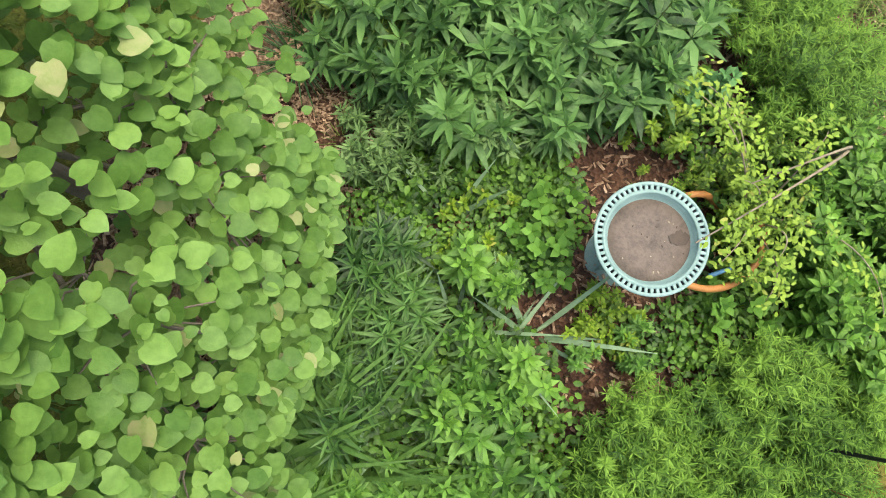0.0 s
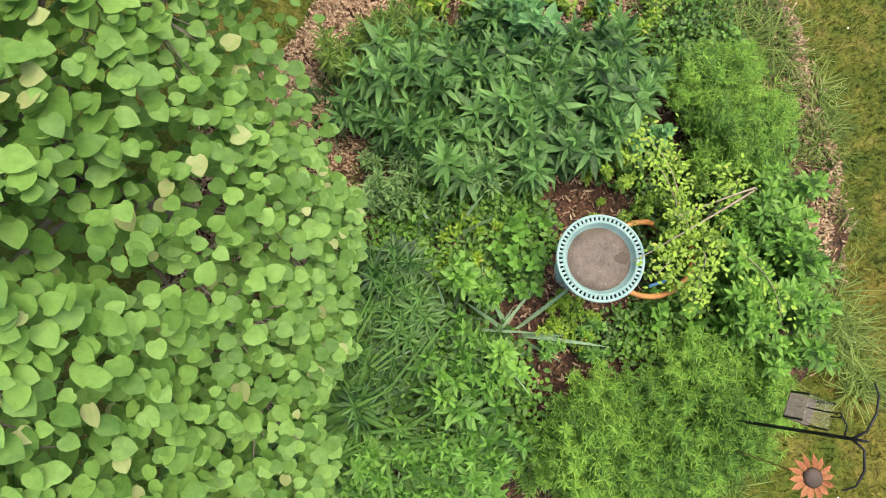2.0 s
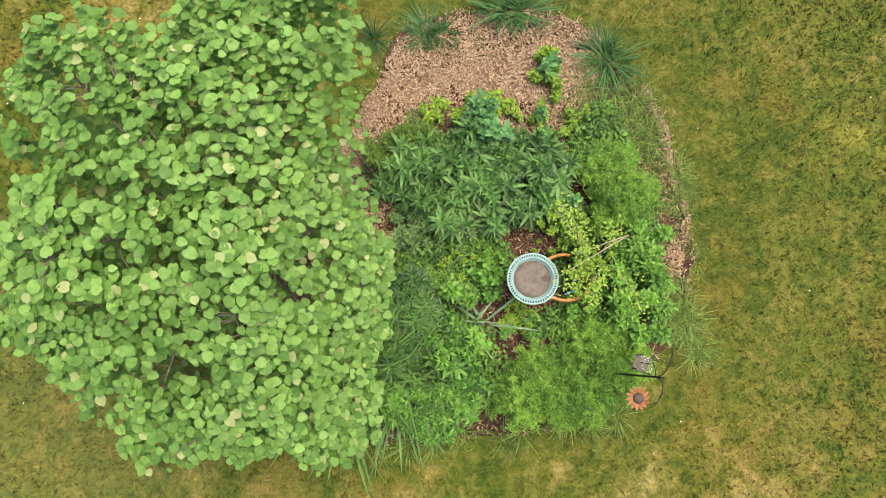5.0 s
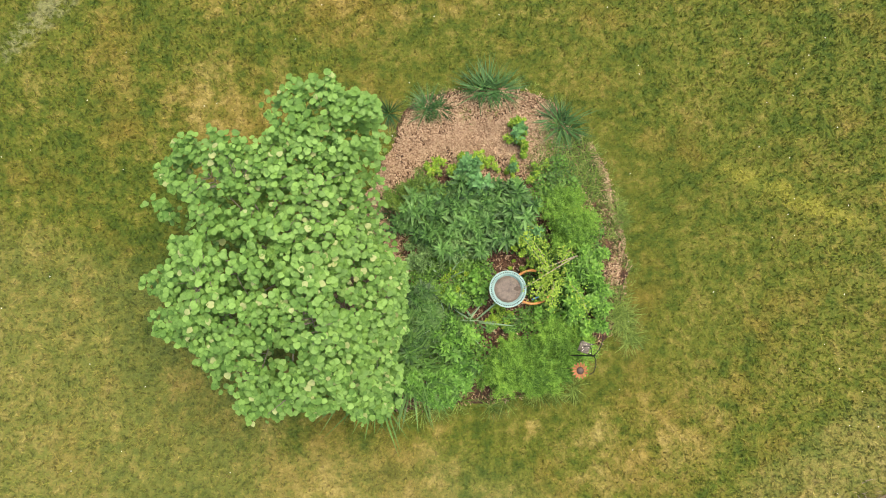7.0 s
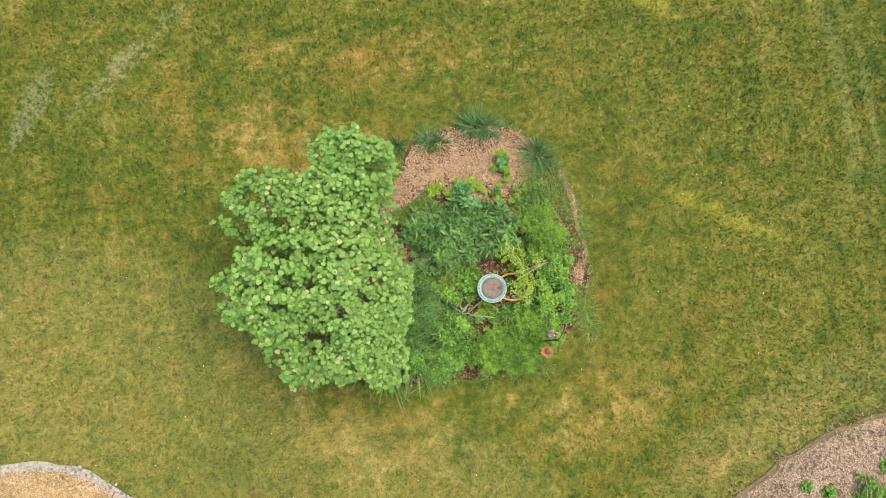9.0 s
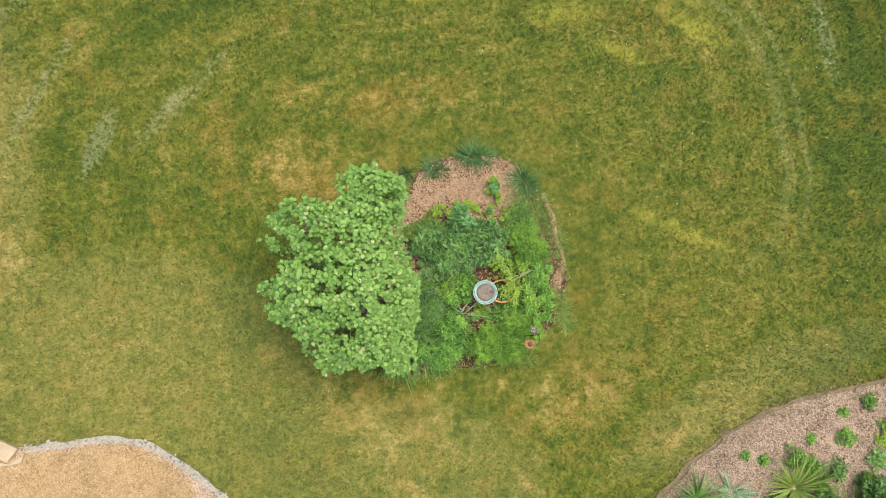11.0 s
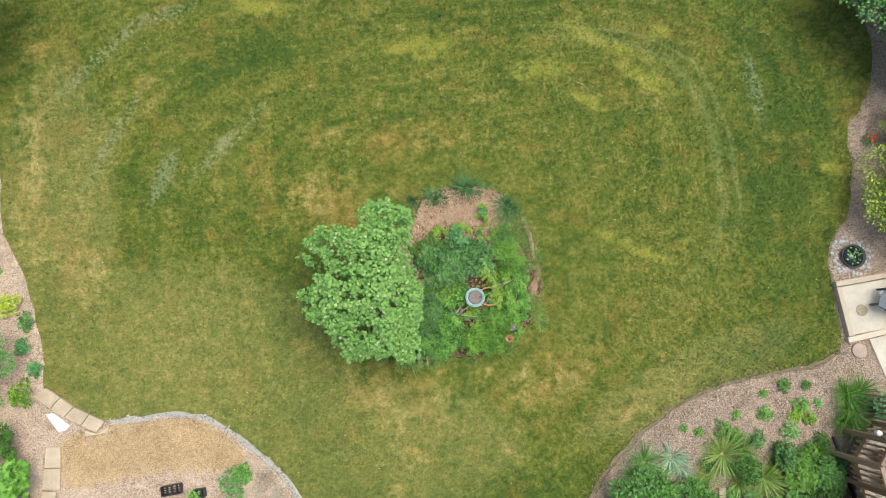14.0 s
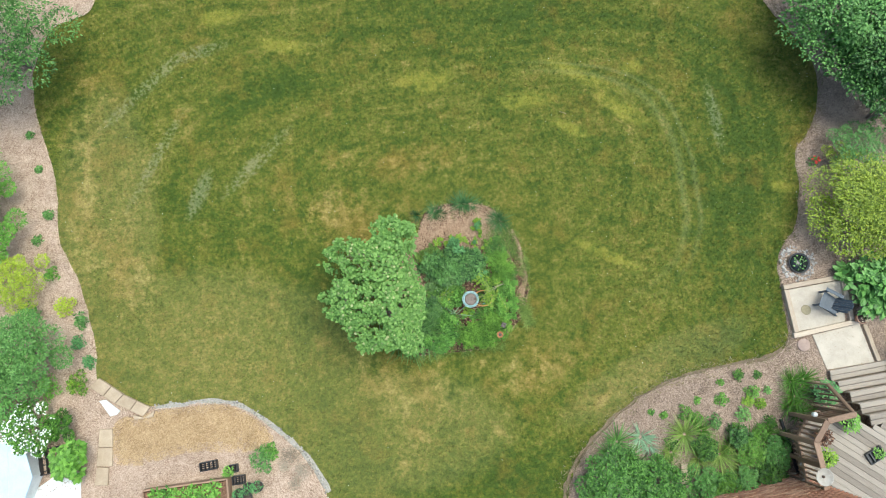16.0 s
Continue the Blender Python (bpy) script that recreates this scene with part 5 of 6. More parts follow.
for x, y, r, mat_ in ((-10.67, 0.75, 0.25, GOLDEN), (-10.33, -0.24, 0.16, MINT), (-10.3, -1.3, 0.26, VINE), (-11.08, 1.64, 0.17, FRESH), (-10.26, 0.35, 0.18, BLUELEAF), (-10.05, -0.75, 0.15, MINT), (-11.2, 3.28, 0.13, BLUELEAF),
                      (-11.5, 4.6, 0.09, BLUELEAF), (-11.5, 2.6, 0.13, BLUELEAF), (-5.58, -3.56, 0.3, BLUELEAF), (-5.4, -3.4, 0.2, FRESH), (-11.8, 5.6, 0.09, BLUELEAF), (-11.6, 0.6, 0.3, FRESH), (-11.0, -1.3, 0.3, FRESH)):
    shrub("bedding_plant", "small rounded bedding plant in wood chips", "plant", x, y, r, r * 1.1, int(1500 * r), 0.06, 0.03, mat_, OVAL, 0.1, 3, group="bedding plants in the border")
for x, y, r in ((-4.9, -3.5, 0.2), (-4.6, -3.9, 0.22), (-4.8, -4.2, 0.15), (-5.05, -3.75, 0.14)):
    shrub("withered_plant", "withered brown plant in wood chips", "plant", x, y, r, r * 0.8, int(900 * r), 0.06, 0.02, CANE, SMALL, 0.1, 3, group="withered plants")


# ---- cut edges between lawn and borders ----
def cut_edge(name, label, outline, first, width, material):
    """A shallow earth gully that follows the outline."""
    pts = np.array([p for p in outline if first(p)])
    d = unit(np.gradient(pts, axis=0))
    side = np.stack([-d[:, 1], d[:, 0]], 1)
    bm = bmesh.new()
    rows = []
    for (x, y), (sx, sy) in zip(pts, side):
        w = width * (1 + 0.5 * noise.noise((x * 2, y * 2, 0)) + 0.9 * noise.noise((x * 9, y * 9, 4)))
        rows.append([bm.verts.new((x + sx * w * k, y + sy * w * k, z)) for k, z in ((-0.5, 0.002), (-0.2, 0.024), (0.25, 0.03), (0.6, 0.024))])
    for a, b in zip(rows, rows[1:]):
        for i in range(3):
            bm.faces.new((a[i], a[i + 1], b[i + 1], b[i]))
    tagged(part(name, bm, material, None), label, "bed edge", kind="structure")


cut_edge("trench_east", "dark earth edge between lawn and border", EAST, lambda p: -5.4 < p[1] < -1.75 and p[0] < 7.9, 0.09, THATCH)
cut_edge("pebble_edge", "pale pebble strip edging the wood chip path", WEST, lambda p: -8.4 < p[0] < -3.9 and -4.8 < p[1] < -1.9, 0.12, PEBBLE)

# ---- patio, chair, pond ----
def bar_between(name, a, b, w, h, z, material, parent, bevel=0.008):
    """A straight beam from a to b lying at height z."""
    L = math.dist(a, b)
    ang = math.degrees(math.atan2(b[1] - a[1], b[0] - a[0]))
    ob = part(name, slab(L, w, h, None, bevel), material, parent)
    ob.matrix_basis = pose((a[0] + b[0]) / 2, (a[1] + b[1]) / 2, z, 0, 0, ang)
    return ob


def flat_poly(points, z0, z1):
    bm = bmesh.new()
    lo, hi = [bm.verts.new((*p, z0)) for p in points], [bm.verts.new((*p, z1)) for p in points]
    bm.faces.new(lo[::-1])
    bm.faces.new(hi)
    for i in range(len(points)):
        bm.faces.new((lo[i - 1], lo[i], hi[i], hi[i - 1]))
    bmesh.ops.recalc_face_normals(bm, faces=bm.faces)
    bmesh.ops.bevel(bm, geom=[e for e in bm.edges if e.calc_length() > 0.1], offset=0.008, segments=1, affect="EDGES")
    return bm


patio = thing("patio", 0, 0, 0, "pale concrete patio pad framed in weathered timber", "patio", kind="structure")
part("pad", flat_poly([(8.2, -0.42), (9.62, -0.28), (9.55, -1.38), (8.28, -1.5)], -0.05, 0.08), PAVER, patio)
for a, b in (((8.1, -0.35), (9.66, -0.2)), ((8.16, -0.42), (8.24, -1.52)), ((8.15, -1.6), (9.98, -1.34)), ((9.64, -0.28), (9.7, -1.36))):
    bar_between("edging_timber", a, b, 0.12, 0.15, 0.0, TIMBER, patio)
lower = thing("landing", 0, 0, 0, "pale concrete landing before the wooden steps", "patio", kind="structure")
part("pad", flat_poly([(8.66, -1.62), (9.9, -1.42), (10.1, -2.42), (8.88, -2.52)], -0.05, 0.06), PAVER, lower)
bar_between("edging_timber", (10.0, -1.45), (10.18, -2.4), 0.1, 0.12, 0.0, TIMBER, lower)
# round drain stone, a thin brown disc on the pad
drain = tagged(part("stain_mat", lathe([(0.0, 0.081), (0.125, 0.081), (0.128, 0.085), (0.12, 0.088), (0.0, 0.088)], 24), plain("brown_drain_stone", (0.22, 0.18, 0.10), (0.33, 0.27, 0.17), 30), None),
               "round brown drain stone lying on the patio", "mat")
drain.location = (8.6, -0.97, 0)
step = tagged(part("stepping_stone", lathe([(0.0, 0.0), (0.16, 0.0), (0.165, 0.05), (0.15, 0.06), (0.0, 0.06)], 20), PINK_STONE, None), "round pink stepping stone in wood chips", "stepping stone")
step.location = (8.4, -1.85, 0.01)


def adirondack():
    chair = thing("adirondack_chair", 9.1, -0.83, 0.08, "dark slate-blue slatted adirondack garden chair", "chair", 56)
    for k in range(6):
        part("seat_slat", slab(0.52, 0.078, 0.02, pose(0, 0.30 - 0.088 * k, 0.36 - 0.02 * k, -12), 0.004), SLATE, chair)
    for k in range(6):
        ob = part("back_slat", slab(0.082, 0.02, 0.86 - 0.035 * abs(k - 2.5) ** 1.4, pose(-0.23 + 0.092 * k, -0.16, 0.24, 24, 0, 0), 0.004), SLATE, chair)
    for sx in (-1, 1):
        part("armrest", slab(0.13, 0.70, 0.022, pose(sx * 0.34, 0.07, 0.55), 0.006), SLATE, chair)
        part("front_leg", slab(0.04, 0.10, 0.55, pose(sx * 0.29, 0.33, 0.0), 0.005), SLATE, chair)
        part("back_leg", slab(0.035, 0.95, 0.11, pose(sx * 0.27, -0.10, 0.14, 17), 0.005), SLATE, chair)
        part("arm_support", slab(0.035, 0.09, 0.30, pose(sx * 0.30, -0.25, 0.25), 0.005), SLATE, chair)
    part("back_rail", slab(0.62, 0.03, 0.07, pose(0, -0.32, 0.50), 0.005), SLATE, chair)
    chair.scale = (0.66, 0.66, 0.66)


adirondack()

pond = thing("tub_pond", 8.63, 0.25, 0.045, "round black tub pond ringed with grey cobbles", "pond")
part("tub", lathe([(0.21, 0.0), (0.25, 0.07), (0.27, 0.075), (0.27, 0.055), (0.235, 0.05), (0.225, 0.02)], 36), BLACK, pond)
part("water", lathe([(0.0, 0.02), (0.232, 0.02), (0.232, 0.034), (0.0, 0.035)], 36), WATER, pond)
m = 24
a_, q_ = rng.uniform(0, 6.283, m), 0.2 * np.sqrt(rng.uniform(0, 1, m))
part("water_plant", mesh_of("water_plant", *leaves(np.stack([q_ * np.cos(a_), q_ * np.sin(a_), q_ * 0 + 0.045], 1), ring_dirs(m, 0.1, 2), (0, 0, 1), 0.07, 0.04, OVAL, 0.1, 0.1), DEEP), DEEP, pond)


def cobbles(group, label, spots, lo, hi):
    bm = bmesh.new()
    bmesh.ops.create_icosphere(bm, subdivisions=1, radius=1.0)
    for v in bm.verts:
        v.co *= 1 + 0.25 * noise.noise(v.co * 1.7)
        v.co.z *= 0.55
    me = bpy.data.meshes.new("cobble")
    bm.to_mesh(me)
    bm.free()
    me.materials.append(ROCK)
    for x, y in spots:
        ob = tagged(new("cobble", me), label, "stone", group)
        r = rng.uniform(lo, hi)
        ob.matrix_basis = pose(x, y, 0.02 + 0.25 * r, 0, 0, rng.uniform(0, 360)) @ Matrix.Diagonal((r, r * rng.uniform(0.6, 1), r, 1))


cobbles("cobbles round the pond", "grey cobble beside the tub pond", [(8.63 + r * math.cos(a), 0.25 + r * math.sin(a)) for r, a in zip(rng.uniform(0.31, 0.47, 120), rng.uniform(0, 6.283, 120))], 0.025, 0.055)
EDGE = [(-8.35, -2.03), (-7.9, -2.01), (-7.4, -2.0), (-6.95, -2.0), (-6.5, -2.05), (-6.2, -2.12), (-5.9, -2.29), (-5.55, -2.53), (-5.2, -2.83), (-4.85, -3.15), (-4.5, -3.5), (-4.3, -3.83), (-4.1, -4.2), (-3.98, -4.6)]
edge_spots = []
for (xa, ya), (xb, yb) in zip(EDGE, EDGE[1:]):
    for t in np.arange(0, 1, 0.12):
        edge_spots.append((xa + (xb - xa) * t + rng.normal(0, 0.03), ya + (yb - ya) * t + rng.normal(0, 0.03)))
cobbles("cobbles along the chip path", "pale cobble edging the wood chip path", edge_spots, 0.02, 0.036)


# ---- steps, deck, railing ----
stairs = thing("garden_steps", 0, 0, 0, "weathered wooden steps up to the deck", "steps", kind="structure")
for k in range(5):
    y0 = -2.58 - 0.265 * k
    x0 = (8.88, 8.95, 9.1, 9.2, 9.28)[k]
    for j in range(2):
        tread = bar_between("tread_board", (x0, y0 - 0.02 - 0.128 * j), (x0 + 1.9, y0 + 0.17 - 0.128 * j), 0.118, 0.04, 0.11 + 0.15 * k, DECK, stairs)
    bar_between("riser", (x0, y0 + 0.028), (x0 + 1.9, y0 + 0.218), 0.025, 0.11 + 0.15 * k, 0.0, TIMBER, stairs)

deck = thing("deck", 0, 0, 0, "weathered grey timber deck beside the house", "deck", kind="structure")
DECK_EDGE = [(7.46, -3.98), (7.8, -3.55), (8.45, -3.46), (9.3, -3.86), (12.5, -3.5), (12.5, -8.0), (7.9, -8.0), (7.9, -5.15), (7.46, -5.0)]


def deck_boards():
    """Boards laid slantwise, cut to the deck's edge."""
    ang = radians(-38)
    ca, sa = math.cos(ang), math.sin(ang)
    rot = [(x * ca + y * sa, -x * sa + y * ca) for x, y in DECK_EDGE]
    lo, hi = min(p[1] for p in rot), max(p[1] for p in rot)
    k = lo
    while k < hi:
        c = k + 0.07
        cuts = sorted(x0 + (x1 - x0) * (c - y0) / (y1 - y0) for (x0, y0), (x1, y1) in zip(rot, rot[1:] + rot[:1]) if (y0 > c) != (y1 > c))
        for u, w in zip(cuts[::2], cuts[1::2]):
            if w - u > 0.1:
                bar_between("deck_board", (u * ca - c * sa, u * sa + c * ca), (w * ca - c * sa, w * sa + c * ca), 0.133, 0.035, 0.745, DECK, deck, 0.004)
        k += 0.14


deck_boards()
part("deck_frame", flat_poly([(x + (9.6 - x) * 0.03, y + (-5.5 - y) * 0.03) for x, y in DECK_EDGE], 0.5, 0.735), RAIL, deck)
railing = thing("deck_railing", 0, 0, 0, "brown timber railing with square balusters", "railing")
RAILS = [(8.41, -3.41), (7.76, -3.51), (7.42, -3.95), (7.47, -4.45), (7.47, -5.0)]
for a, b in zip(RAILS, RAILS[1:]):
    bar_between("handrail", a, b, 0.13, 0.04, 1.62, RAIL, railing)
    bar_between("bottom_rail", a, b, 0.05, 0.08, 0.82, RAIL, railing)
    L = math.dist(a, b)
    for t in np.arange(0.06, L, 0.115) / L:
        part("baluster", slab(0.036, 0.036, 1.05, pose(a[0] + (b[0] - a[0]) * t, a[1] + (b[1] - a[1]) * t, 0.60), 0.0), RAIL, railing)
for x, y in RAILS:
    part("post", slab(0.09, 0.09, 1.62, pose(x, y, 0.0), 0.005), RAIL, railing)
stair_rail = thing("stair_handrail", 0, 0, 0, "brown sloping timber handrail by the steps", "railing")
part("handrail", tube_mesh("handrail", [[(8.41, -3.41, 1.6, 0.055), (8.28, -2.78, 1.0, 0.055)]], RAIL, 4), RAIL, stair_rail)
for t in np.linspace(0, 1, 6):
    x, y, z = 8.41 - 0.13 * t, -3.41 + 0.63 * t, 1.6 - 0.6 * t
    part("baluster", slab(0.036, 0.036, z, pose(x, y, 0.0), 0.0), RAIL, stair_rail)


def potted(name, label, x, y, z, r, h, pot, material, leaf, n, spread_r=1.6):
    root = thing(name, x, y, z, label, "potted plant")
    pot_ = part("pot", lathe([(r * 0.7, 0.0), (r * 0.95, h * 0.85), (r * 1.08, h * 0.86), (r * 1.08, h), (r * 0.95, h), (r * 0.9, h * 0.9), (0.0, h * 0.88)], 24), pot, root)
    part("potting_soil", lathe([(0.0, h * 0.885), (r * 0.88, h * 0.885), (r * 0.88, h * 0.91), (0.0, h * 0.93)], 20), WET_SILT, pot_)
    if n:
        fol, st = mound_proto(r * 1.6, r * spread_r, n, leaf, leaf * 0.4, OVAL)
        ob = part("foliage", mesh_of("foliage", *fol, material), material, root)
        ob.location = (0, 0, h * 0.9)
        part("stem", mesh_of("stem", *st, STEM), STEM, root).location = (0, 0, h * 0.9)
    return root


potted("potted_plant", "green potted plant on the deck", 8.62, -3.66, 0.78, 0.13, 0.2, BLACK, FRESH, 0.09, 60, 1.8)
potted("potted_plant", "dark purple potted plant by the railing", 7.95, -3.95, 0.78, 0.14, 0.2, TERRA, SOIL, 0.08, 50, 1.3)
potted("potted_plant", "light green feathery potted plant by the railing", 7.95, -4.42, 0.78, 0.13, 0.2, BLACK, VINE, 0.08, 70, 1.6)
potted("potted_plant", "light green fern planted beside the steps", 8.55, -3.05, 0.05, 0.2, 0.3, BLACK, MINT, 0.09, 90, 1.5)
potted("potted_plant", "brown earth-filled pot at the patio corner", 9.83, -1.3, 0.12, 0.13, 0.22, TERRA, CANE, 0.05, 10, 0.8)
dish = thing("rail_dish", 7.42, -4.68, 1.66, "pale round clay dish standing on the railing", "dish")
part("dish", lathe([(0.08, 0.0), (0.17, 0.05), (0.195, 0.09), (0.18, 0.09), (0.15, 0.055), (0.06, 0.02), (0.0, 0.02)], 32), GREYPOT, dish)
part("knob", lathe([(0.0, 0.02), (0.03, 0.02), (0.03, 0.05), (0.0, 0.06)], 16), WET_SILT, dish, "dark middle")
lamp = thing("post_lamp", 7.7, -3.4, 1.2, "small white lamp fixed to the railing post", "lamp")
part("cap", lathe([(0.0, 0.0), (0.05, 0.0), (0.06, 0.09), (0.05, 0.11), (0.0, 0.12)], 16), CONCRETE, lamp)
part("bracket", slab(0.12, 0.03, 0.03, pose(0.03, -0.06, 0.03, 0, 0, -50), 0.003), IRON, lamp)
tray = thing("seedling_tray", 9.2, -4.5, 0.78, "black plastic seedling tray on the deck", "tray", 25)
for k in range(5):
    part("rib", slab(0.03, 0.24, 0.06, pose(-0.2 + 0.1 * k, 0, 0.006), 0.0), BLACK, tray)
for sy in (-1, 1):
    part("side", slab(0.44, 0.02, 0.075, pose(0, sy * 0.125, 0.0), 0.003), BLACK, tray)
part("base", slab(0.44, 0.24, 0.006, None, 0.0), BLACK, tray)
part("seedlings", mesh_of("seedlings", *mound_proto(0.1, 0.13, 25, 0.05, 0.03, OVAL)[0], FRESH), FRESH, tray).location = (0.08, 0, 0.04)

for a, b, w, mat_, nm, lab in (((7.5, -3.62), (7.72, -5.0), 0.06, BLACK, "bed_edging", "black plastic edging strip in the border"),
                               ((4.94, -4.49), (4.85, -5.24), 0.16, TIMBER, "timber_edging", "grey timber edging by the brick wall"), ((7.2, -5.0), (8.0, -4.92), 0.08, TIMBER, "timber_edging", "grey timber edging at the wall corner")):
    ob = bar_between(nm, a, b, w, 0.1, 0.01, mat_, None)
    tagged(ob, lab, "edging")

# ---- west: path stones, raised bed, shed ----
for pts, lab in (([(-10.04, -1.40), (-9.79, -1.20), (-9.46, -1.43), (-9.68, -1.66)], "buff flagstone at the lawn edge"), ([(-9.45, -1.44), (-9.67, -1.67), (-9.37, -1.87), (-9.15, -1.66)], "buff flagstone along the lawn edge"),
                 ([(-9.14, -1.67), (-9.36, -1.88), (-8.98, -2.07), (-8.80, -1.85)], "buff flagstone along the chip path"), ([(-8.79, -1.86), (-8.97, -2.08), (-8.64, -2.26), (-8.45, -2.04)], "buff flagstone beside the chip path"),
                 ([(-8.90, -2.20), (-8.86, -2.33), (-8.38, -2.29), (-8.34, -2.14), (-8.6, -2.29)], "small broken flagstone by the chip path"),
                 ([(-9.76, -2.49), (-9.43, -2.51), (-9.42, -2.95), (-9.79, -2.93)], "rectangular buff flagstone in the chips"), ([(-9.79, -2.945), (-9.42, -2.965), (-9.43, -3.42), (-9.83, -3.39)], "rectangular buff flagstone among chips"),
                 ([(-9.82, -3.42), (-9.52, -3.45), (-9.54, -3.88), (-9.88, -3.86)], "rectangular buff flagstone near the raised bed")):
    tagged(part("flagstone", flat_poly(pts[::-1], -0.02, 0.085), STONE, None), lab, "flagstone", "flagstones of the path")
tagged(part("flagstone", flat_poly([(-9.79, -1.78), (-9.62, -1.76), (-9.25, -2.07), (-9.33, -2.16), (-9.5, -2.19)][::-1], -0.02, 0.06), CONCRETE, None), "pale broken slab beside the flagstones", "flagstone", "flagstones of the path")

raised = thing("raised_bed", 0, 0, 0, "timber raised bed planted with vegetables", "raised bed")
for a, b in (((-8.55, -4.05), (-6.44, -3.93)), ((-8.55, -4.05), (-8.45, -5.4)), ((-6.44, -3.93), (-6.34, -5.3)), ((-8.45, -5.4), (-6.34, -5.3))):
    bar_between("plank", a, b, 0.045, 0.3, 0.0, RAIL, raised)
part("earth", flat_poly([(-8.5, -5.35), (-6.38, -5.26), (-6.46, -3.98), (-8.52, -4.1)], 0.0, 0.22), SOIL, raised)
veg = plant("vegetable", "leafy green vegetable in the raised bed", "vegetable", [mound_proto(0.16, 0.15, 22, 0.09, 0.05, OVAL) for _ in range(2)], FRESH, "vegetables in the raised bed")
spots = [(-8.2 + 0.24 * i + rng.normal(0, 0.03), -4.2 - 0.27 * j + 0.05 * i * 0.2, rng.uniform(0.8, 1.15)) for i in range(7) for j in range(4)]
spread(veg, spots, -0.18)


def crate(x, y, sx, sy, turn, label):
    c = thing("plastic_crate", x, y, 0.03, label, "crate", turn)
    for sgn in (-1, 1):
        part("long_side", slab(sx, 0.018, 0.14, pose(0, sgn * sy / 2, 0), 0.003), BLACK, c)
        part("short_side", slab(0.018, sy, 0.14, pose(sgn * sx / 2, 0, 0), 0.003), BLACK, c)
    for k in range(4):
        part("floor_bar", slab(sx - 0.02, 0.03, 0.012, pose(0, -sy / 2 + sy * (k + 0.5) / 4, 0), 0.0), BLACK, c)
    for k in range(3):
        part("divider", slab(0.012, sy - 0.02, 0.10, pose(-sx / 2 + sx * (k + 1) / 4, 0, 0), 0.0), BLACK, c)


crate(-6.95, -3.6, 0.42, 0.2, 6, "black plastic crate lying on the chips")
crate(-6.35, -3.72, 0.26, 0.18, 6, "small black plastic crate with seedlings")
crate(-6.2, -4.0, 0.3, 0.2, 4, "black plastic crate beside the raised bed")
potted("potted_plant", "black nursery pot with green seedling", -6.42, -3.76, 0.05, 0.1, 0.16, BLACK, FRESH, 0.06, 30, 1.3)
for x, y, n_ in ((-6.16, -4.32, 25), (-5.92, -4.2, 18), (-5.7, -4.18, 20), (-5.98, -4.45, 0), (-6.3, -4.6, 20)):
    potted("potted_plant", "black nursery pot beside the raised bed", x, y, 0.03, 0.13, 0.2, BLACK, MINT, 0.07, n_, 1.0)

frame_box = thing("cold_frame", 0, 0, 0, "low white cold frame with a pale blue lid", "cold frame")
part("lid", flat_poly([(-13.4, -2.9), (-11.42, -2.46), (-11.1, -3.45), (-11.4, -4.3), (-13.2, -4.6)], 0.58, 0.62), ROOF, frame_box)
part("body", flat_poly([(-13.3, -3.0), (-11.5, -2.55), (-11.2, -3.45), (-11.5, -4.2), (-13.1, -4.5)], 0.0, 0.58), CONCRETE, frame_box)
for k in range(4):
    bar_between("lid_rib", (-13.0 + 0.42 * k, -2.95 + 0.09 * k), (-12.9 + 0.42 * k, -4.35 + 0.05 * k), 0.03, 0.02, 0.618, ROOF, frame_box)
crate(-10.95, -3.15, 0.6, 0.62, 8, "dark grey slatted crate beside the white blossom")
apron = tagged(part("concrete_apron", flat_poly([(-12.4, -4.4), (-10.9, -3.55), (-10.25, -3.75), (-10.2, -5.5), (-12.4, -6.0)], -0.02, 0.05), CONCRETE, None), "pale concrete apron before the shed", "paving", kind="structure")

# ---- brick house wall ----
house = thing("brick_wall", 4.95, -5.36, 0, "red brick house wall behind the border", "wall", math.degrees(math.atan2(0.41, 2.77)), kind="structure")
part("core", slab(2.8, 0.2, 2.7, pose(1.4, -0.115, 0), 0.0), MORTAR, house)
unit_brick = mesh_of("brick", *(lambda v, f: (v, f))([(x, y, z) for x in (-0.1, 0.1) for y in (-0.02, 0.02) for z in (0, 0.062)],
                     [(0, 1, 3, 2), (4, 6, 7, 5), (0, 4, 5, 1), (2, 3, 7, 6), (1, 5, 7, 3), (0, 2, 6, 4)]), BRICK)
rest_v, rest_f = [], []
for row in range(36):
    for col in range(13):
        x = 0.1 + 0.212 * col + (0.106 if row % 2 else 0)
        if x > 2.72:
            continue
        if row < 22:
            part("brick", unit_brick, BRICK, house).matrix_basis = pose(x, rng.normal(-0.003, 0.002), 0.005 + 0.073 * row)
        else:
            k = len(rest_v)
            rest_v += [(x + a, b - 0.003, 0.005 + 0.073 * row + c) for a in (-0.1, 0.1) for b in (-0.02, 0.02) for c in (0, 0.062)]
            rest_f += [tuple(i + k for i in q) for q in ((0, 1, 3, 2), (4, 6, 7, 5), (0, 4, 5, 1), (2, 3, 7, 6), (1, 5, 7, 3), (0, 2, 6, 4))]
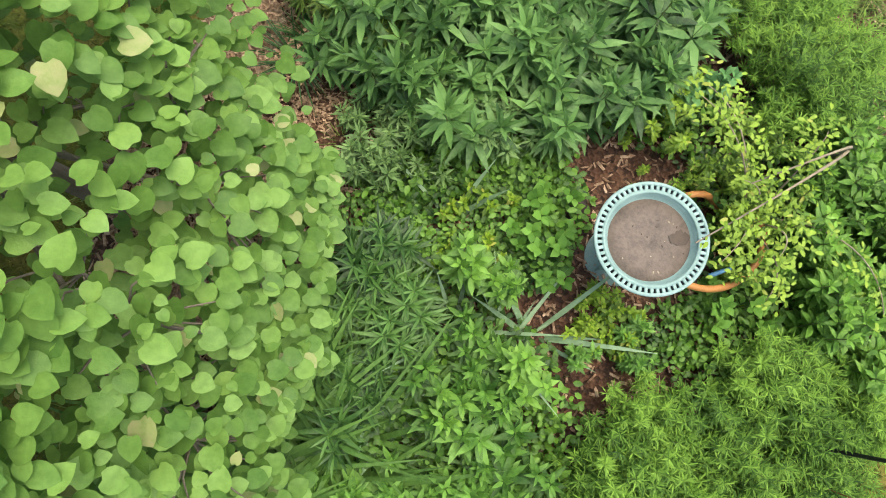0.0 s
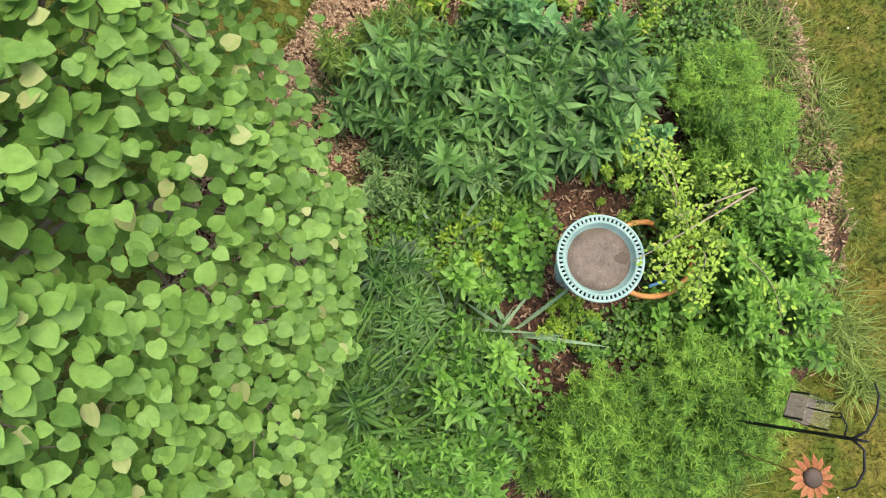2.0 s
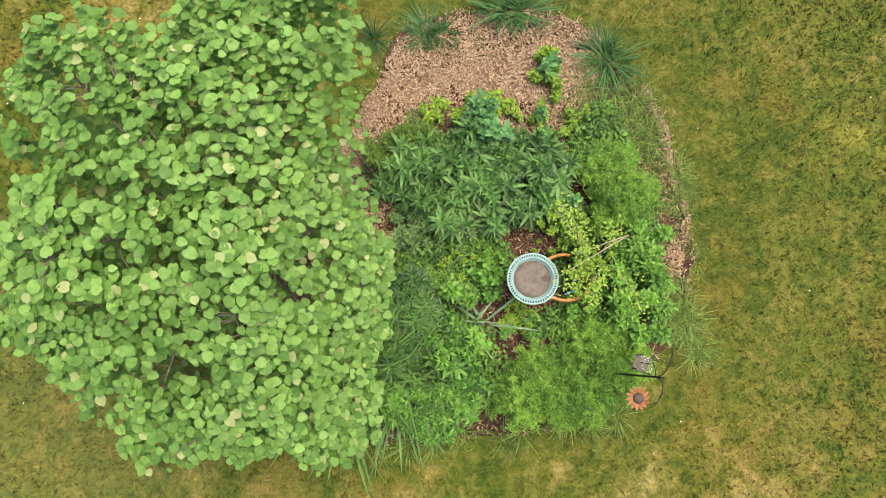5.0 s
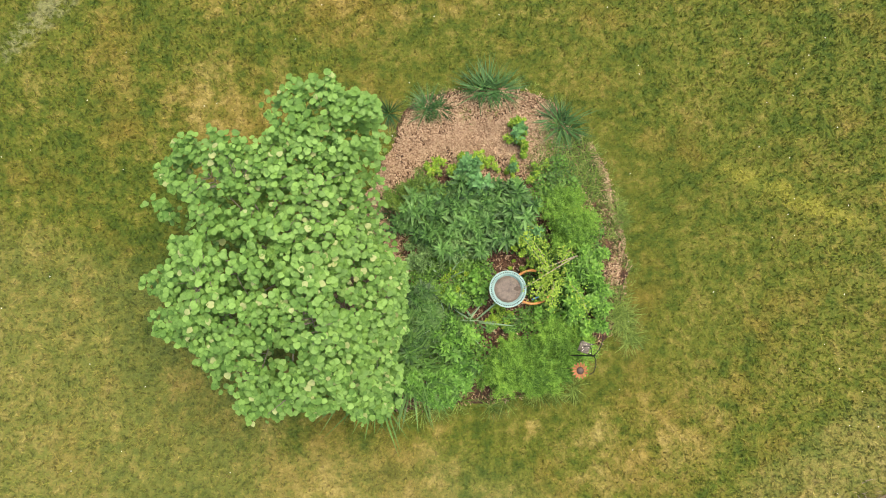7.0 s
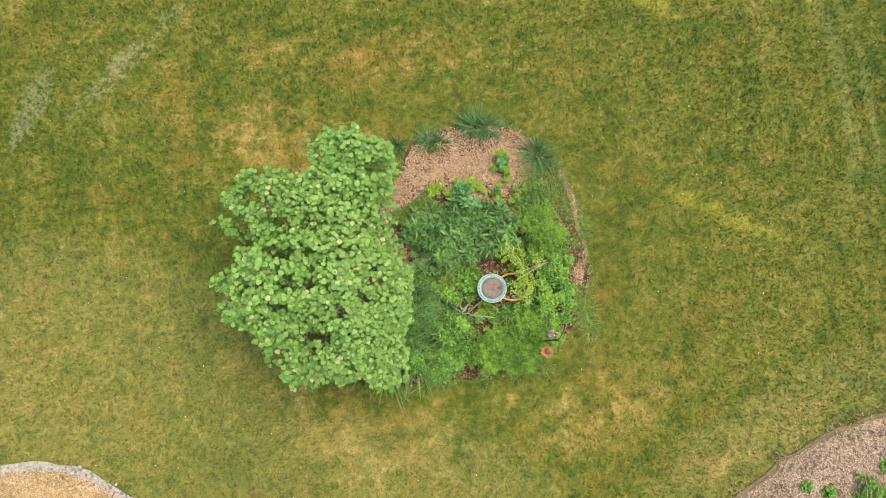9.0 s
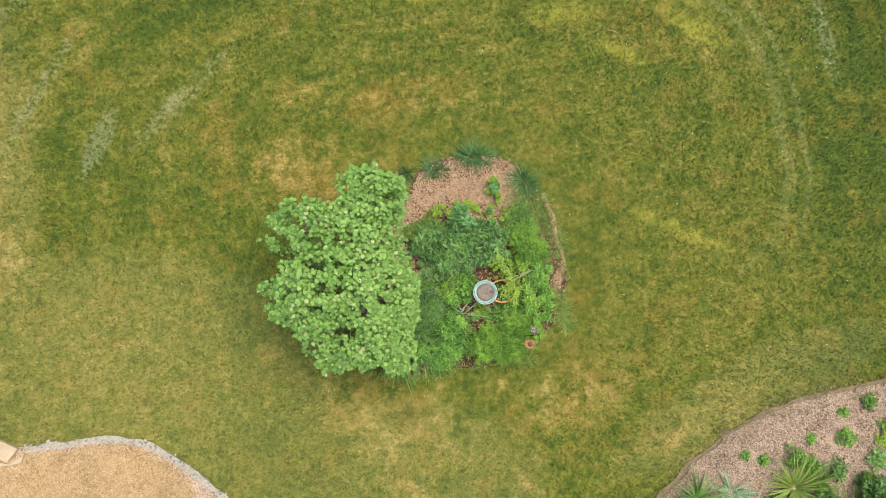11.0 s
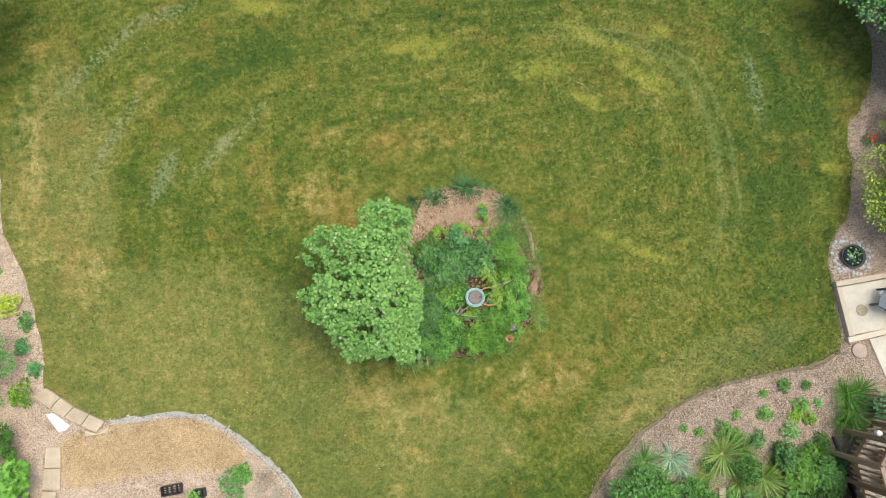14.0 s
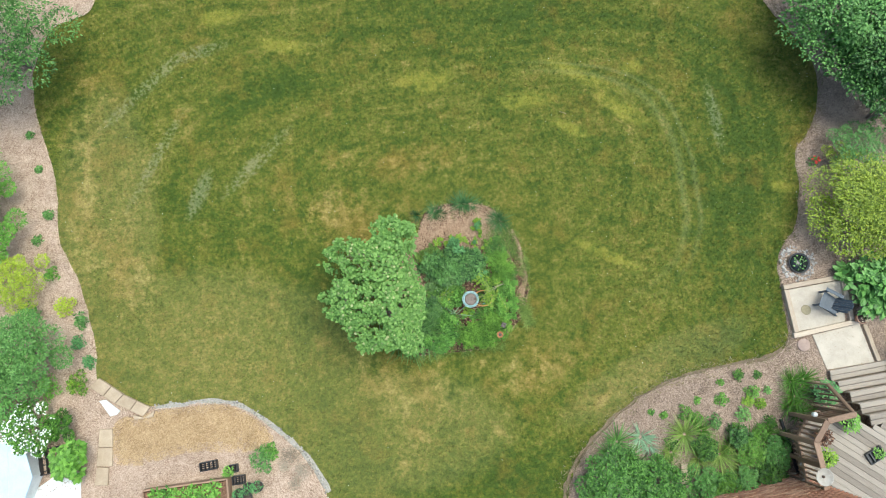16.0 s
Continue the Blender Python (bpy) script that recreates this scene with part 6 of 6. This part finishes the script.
tagged(part("brickwork", mesh_of("brickwork", rest_v, rest_f, BRICK), BRICK, house), kind="stuff")

# ---- small things on the lawn ----
n_ = 900
cx, cy = rng.uniform(-11, 10, n_), rng.uniform(-5, 10, n_)
ok_ = on_lawn(cx, cy) & (rng.uniform(0, 1, n_) < 0.25 + 0.05 * np.clip(cx + cy, 0, 12))
cx, cy = cx[ok_], cy[ok_]
heads = [leaves(np.stack([cx, cy, cx * 0 + 0.05], 1), np.stack([np.cos(cx * 0 + a), np.sin(cx * 0 + a), cx * 0 + 0.4], 1), (0, 0, 1), rng.uniform(0.004, 0.009, len(cx)), 0.008, SMALL, 0.1, 0.3) for a in np.arange(0, 6.2, 1.05)]
tagged(new("clover_blossom", mesh_of("clover_blossom", *joined(*heads), PETAL)), "scattered white clover blossoms in the lawn", "clover", kind="stuff")
stick = thing("stick", 3.0, 4.92, 0.035, "short pale dry stick lying on the lawn", "stick", -25)
part("twig", tube_mesh("twig", [[(-0.1, 0, 0, 0.009), (0, 0.012, 0.01, 0.008), (0.1, 0, 0.0, 0.006)]], CANE, 6), CANE, stick)
tagged(part("flat_stone", flat_poly([(2.35, 8.72), (3.75, 8.62), (3.78, 8.95), (2.4, 9.05)], -0.02, 0.05), CONCRETE, None), "pale flat stone slab at the lawn's far end", "stone slab")

clod = bmesh.new()
bmesh.ops.create_icosphere(clod, subdivisions=3, radius=0.062)
for v in clod.verts:
    v.co *= 1 + 0.3 * noise.noise(v.co * 22) + 0.12 * noise.noise(v.co * 60)
    v.co.z *= 0.7
tagged(part("earth_clod", clod, WET_SILT, None), "dark clod of damp earth beside the bird bath", "earth clod").location = (-0.16, 0.22, 0.075)
root_bit = thing("root", 0.07, -0.335, 0.07, "pale bent root lying on bare soil", "root")
part("bark", tube_mesh("bark", [[(-0.09, 0.01, 0, 0.011), (-0.03, 0.018, 0.012, 0.013), (0.04, 0.0, 0.008, 0.012), (0.09, -0.015, 0.0, 0.007)]], CANE, 7), CANE, root_bit)
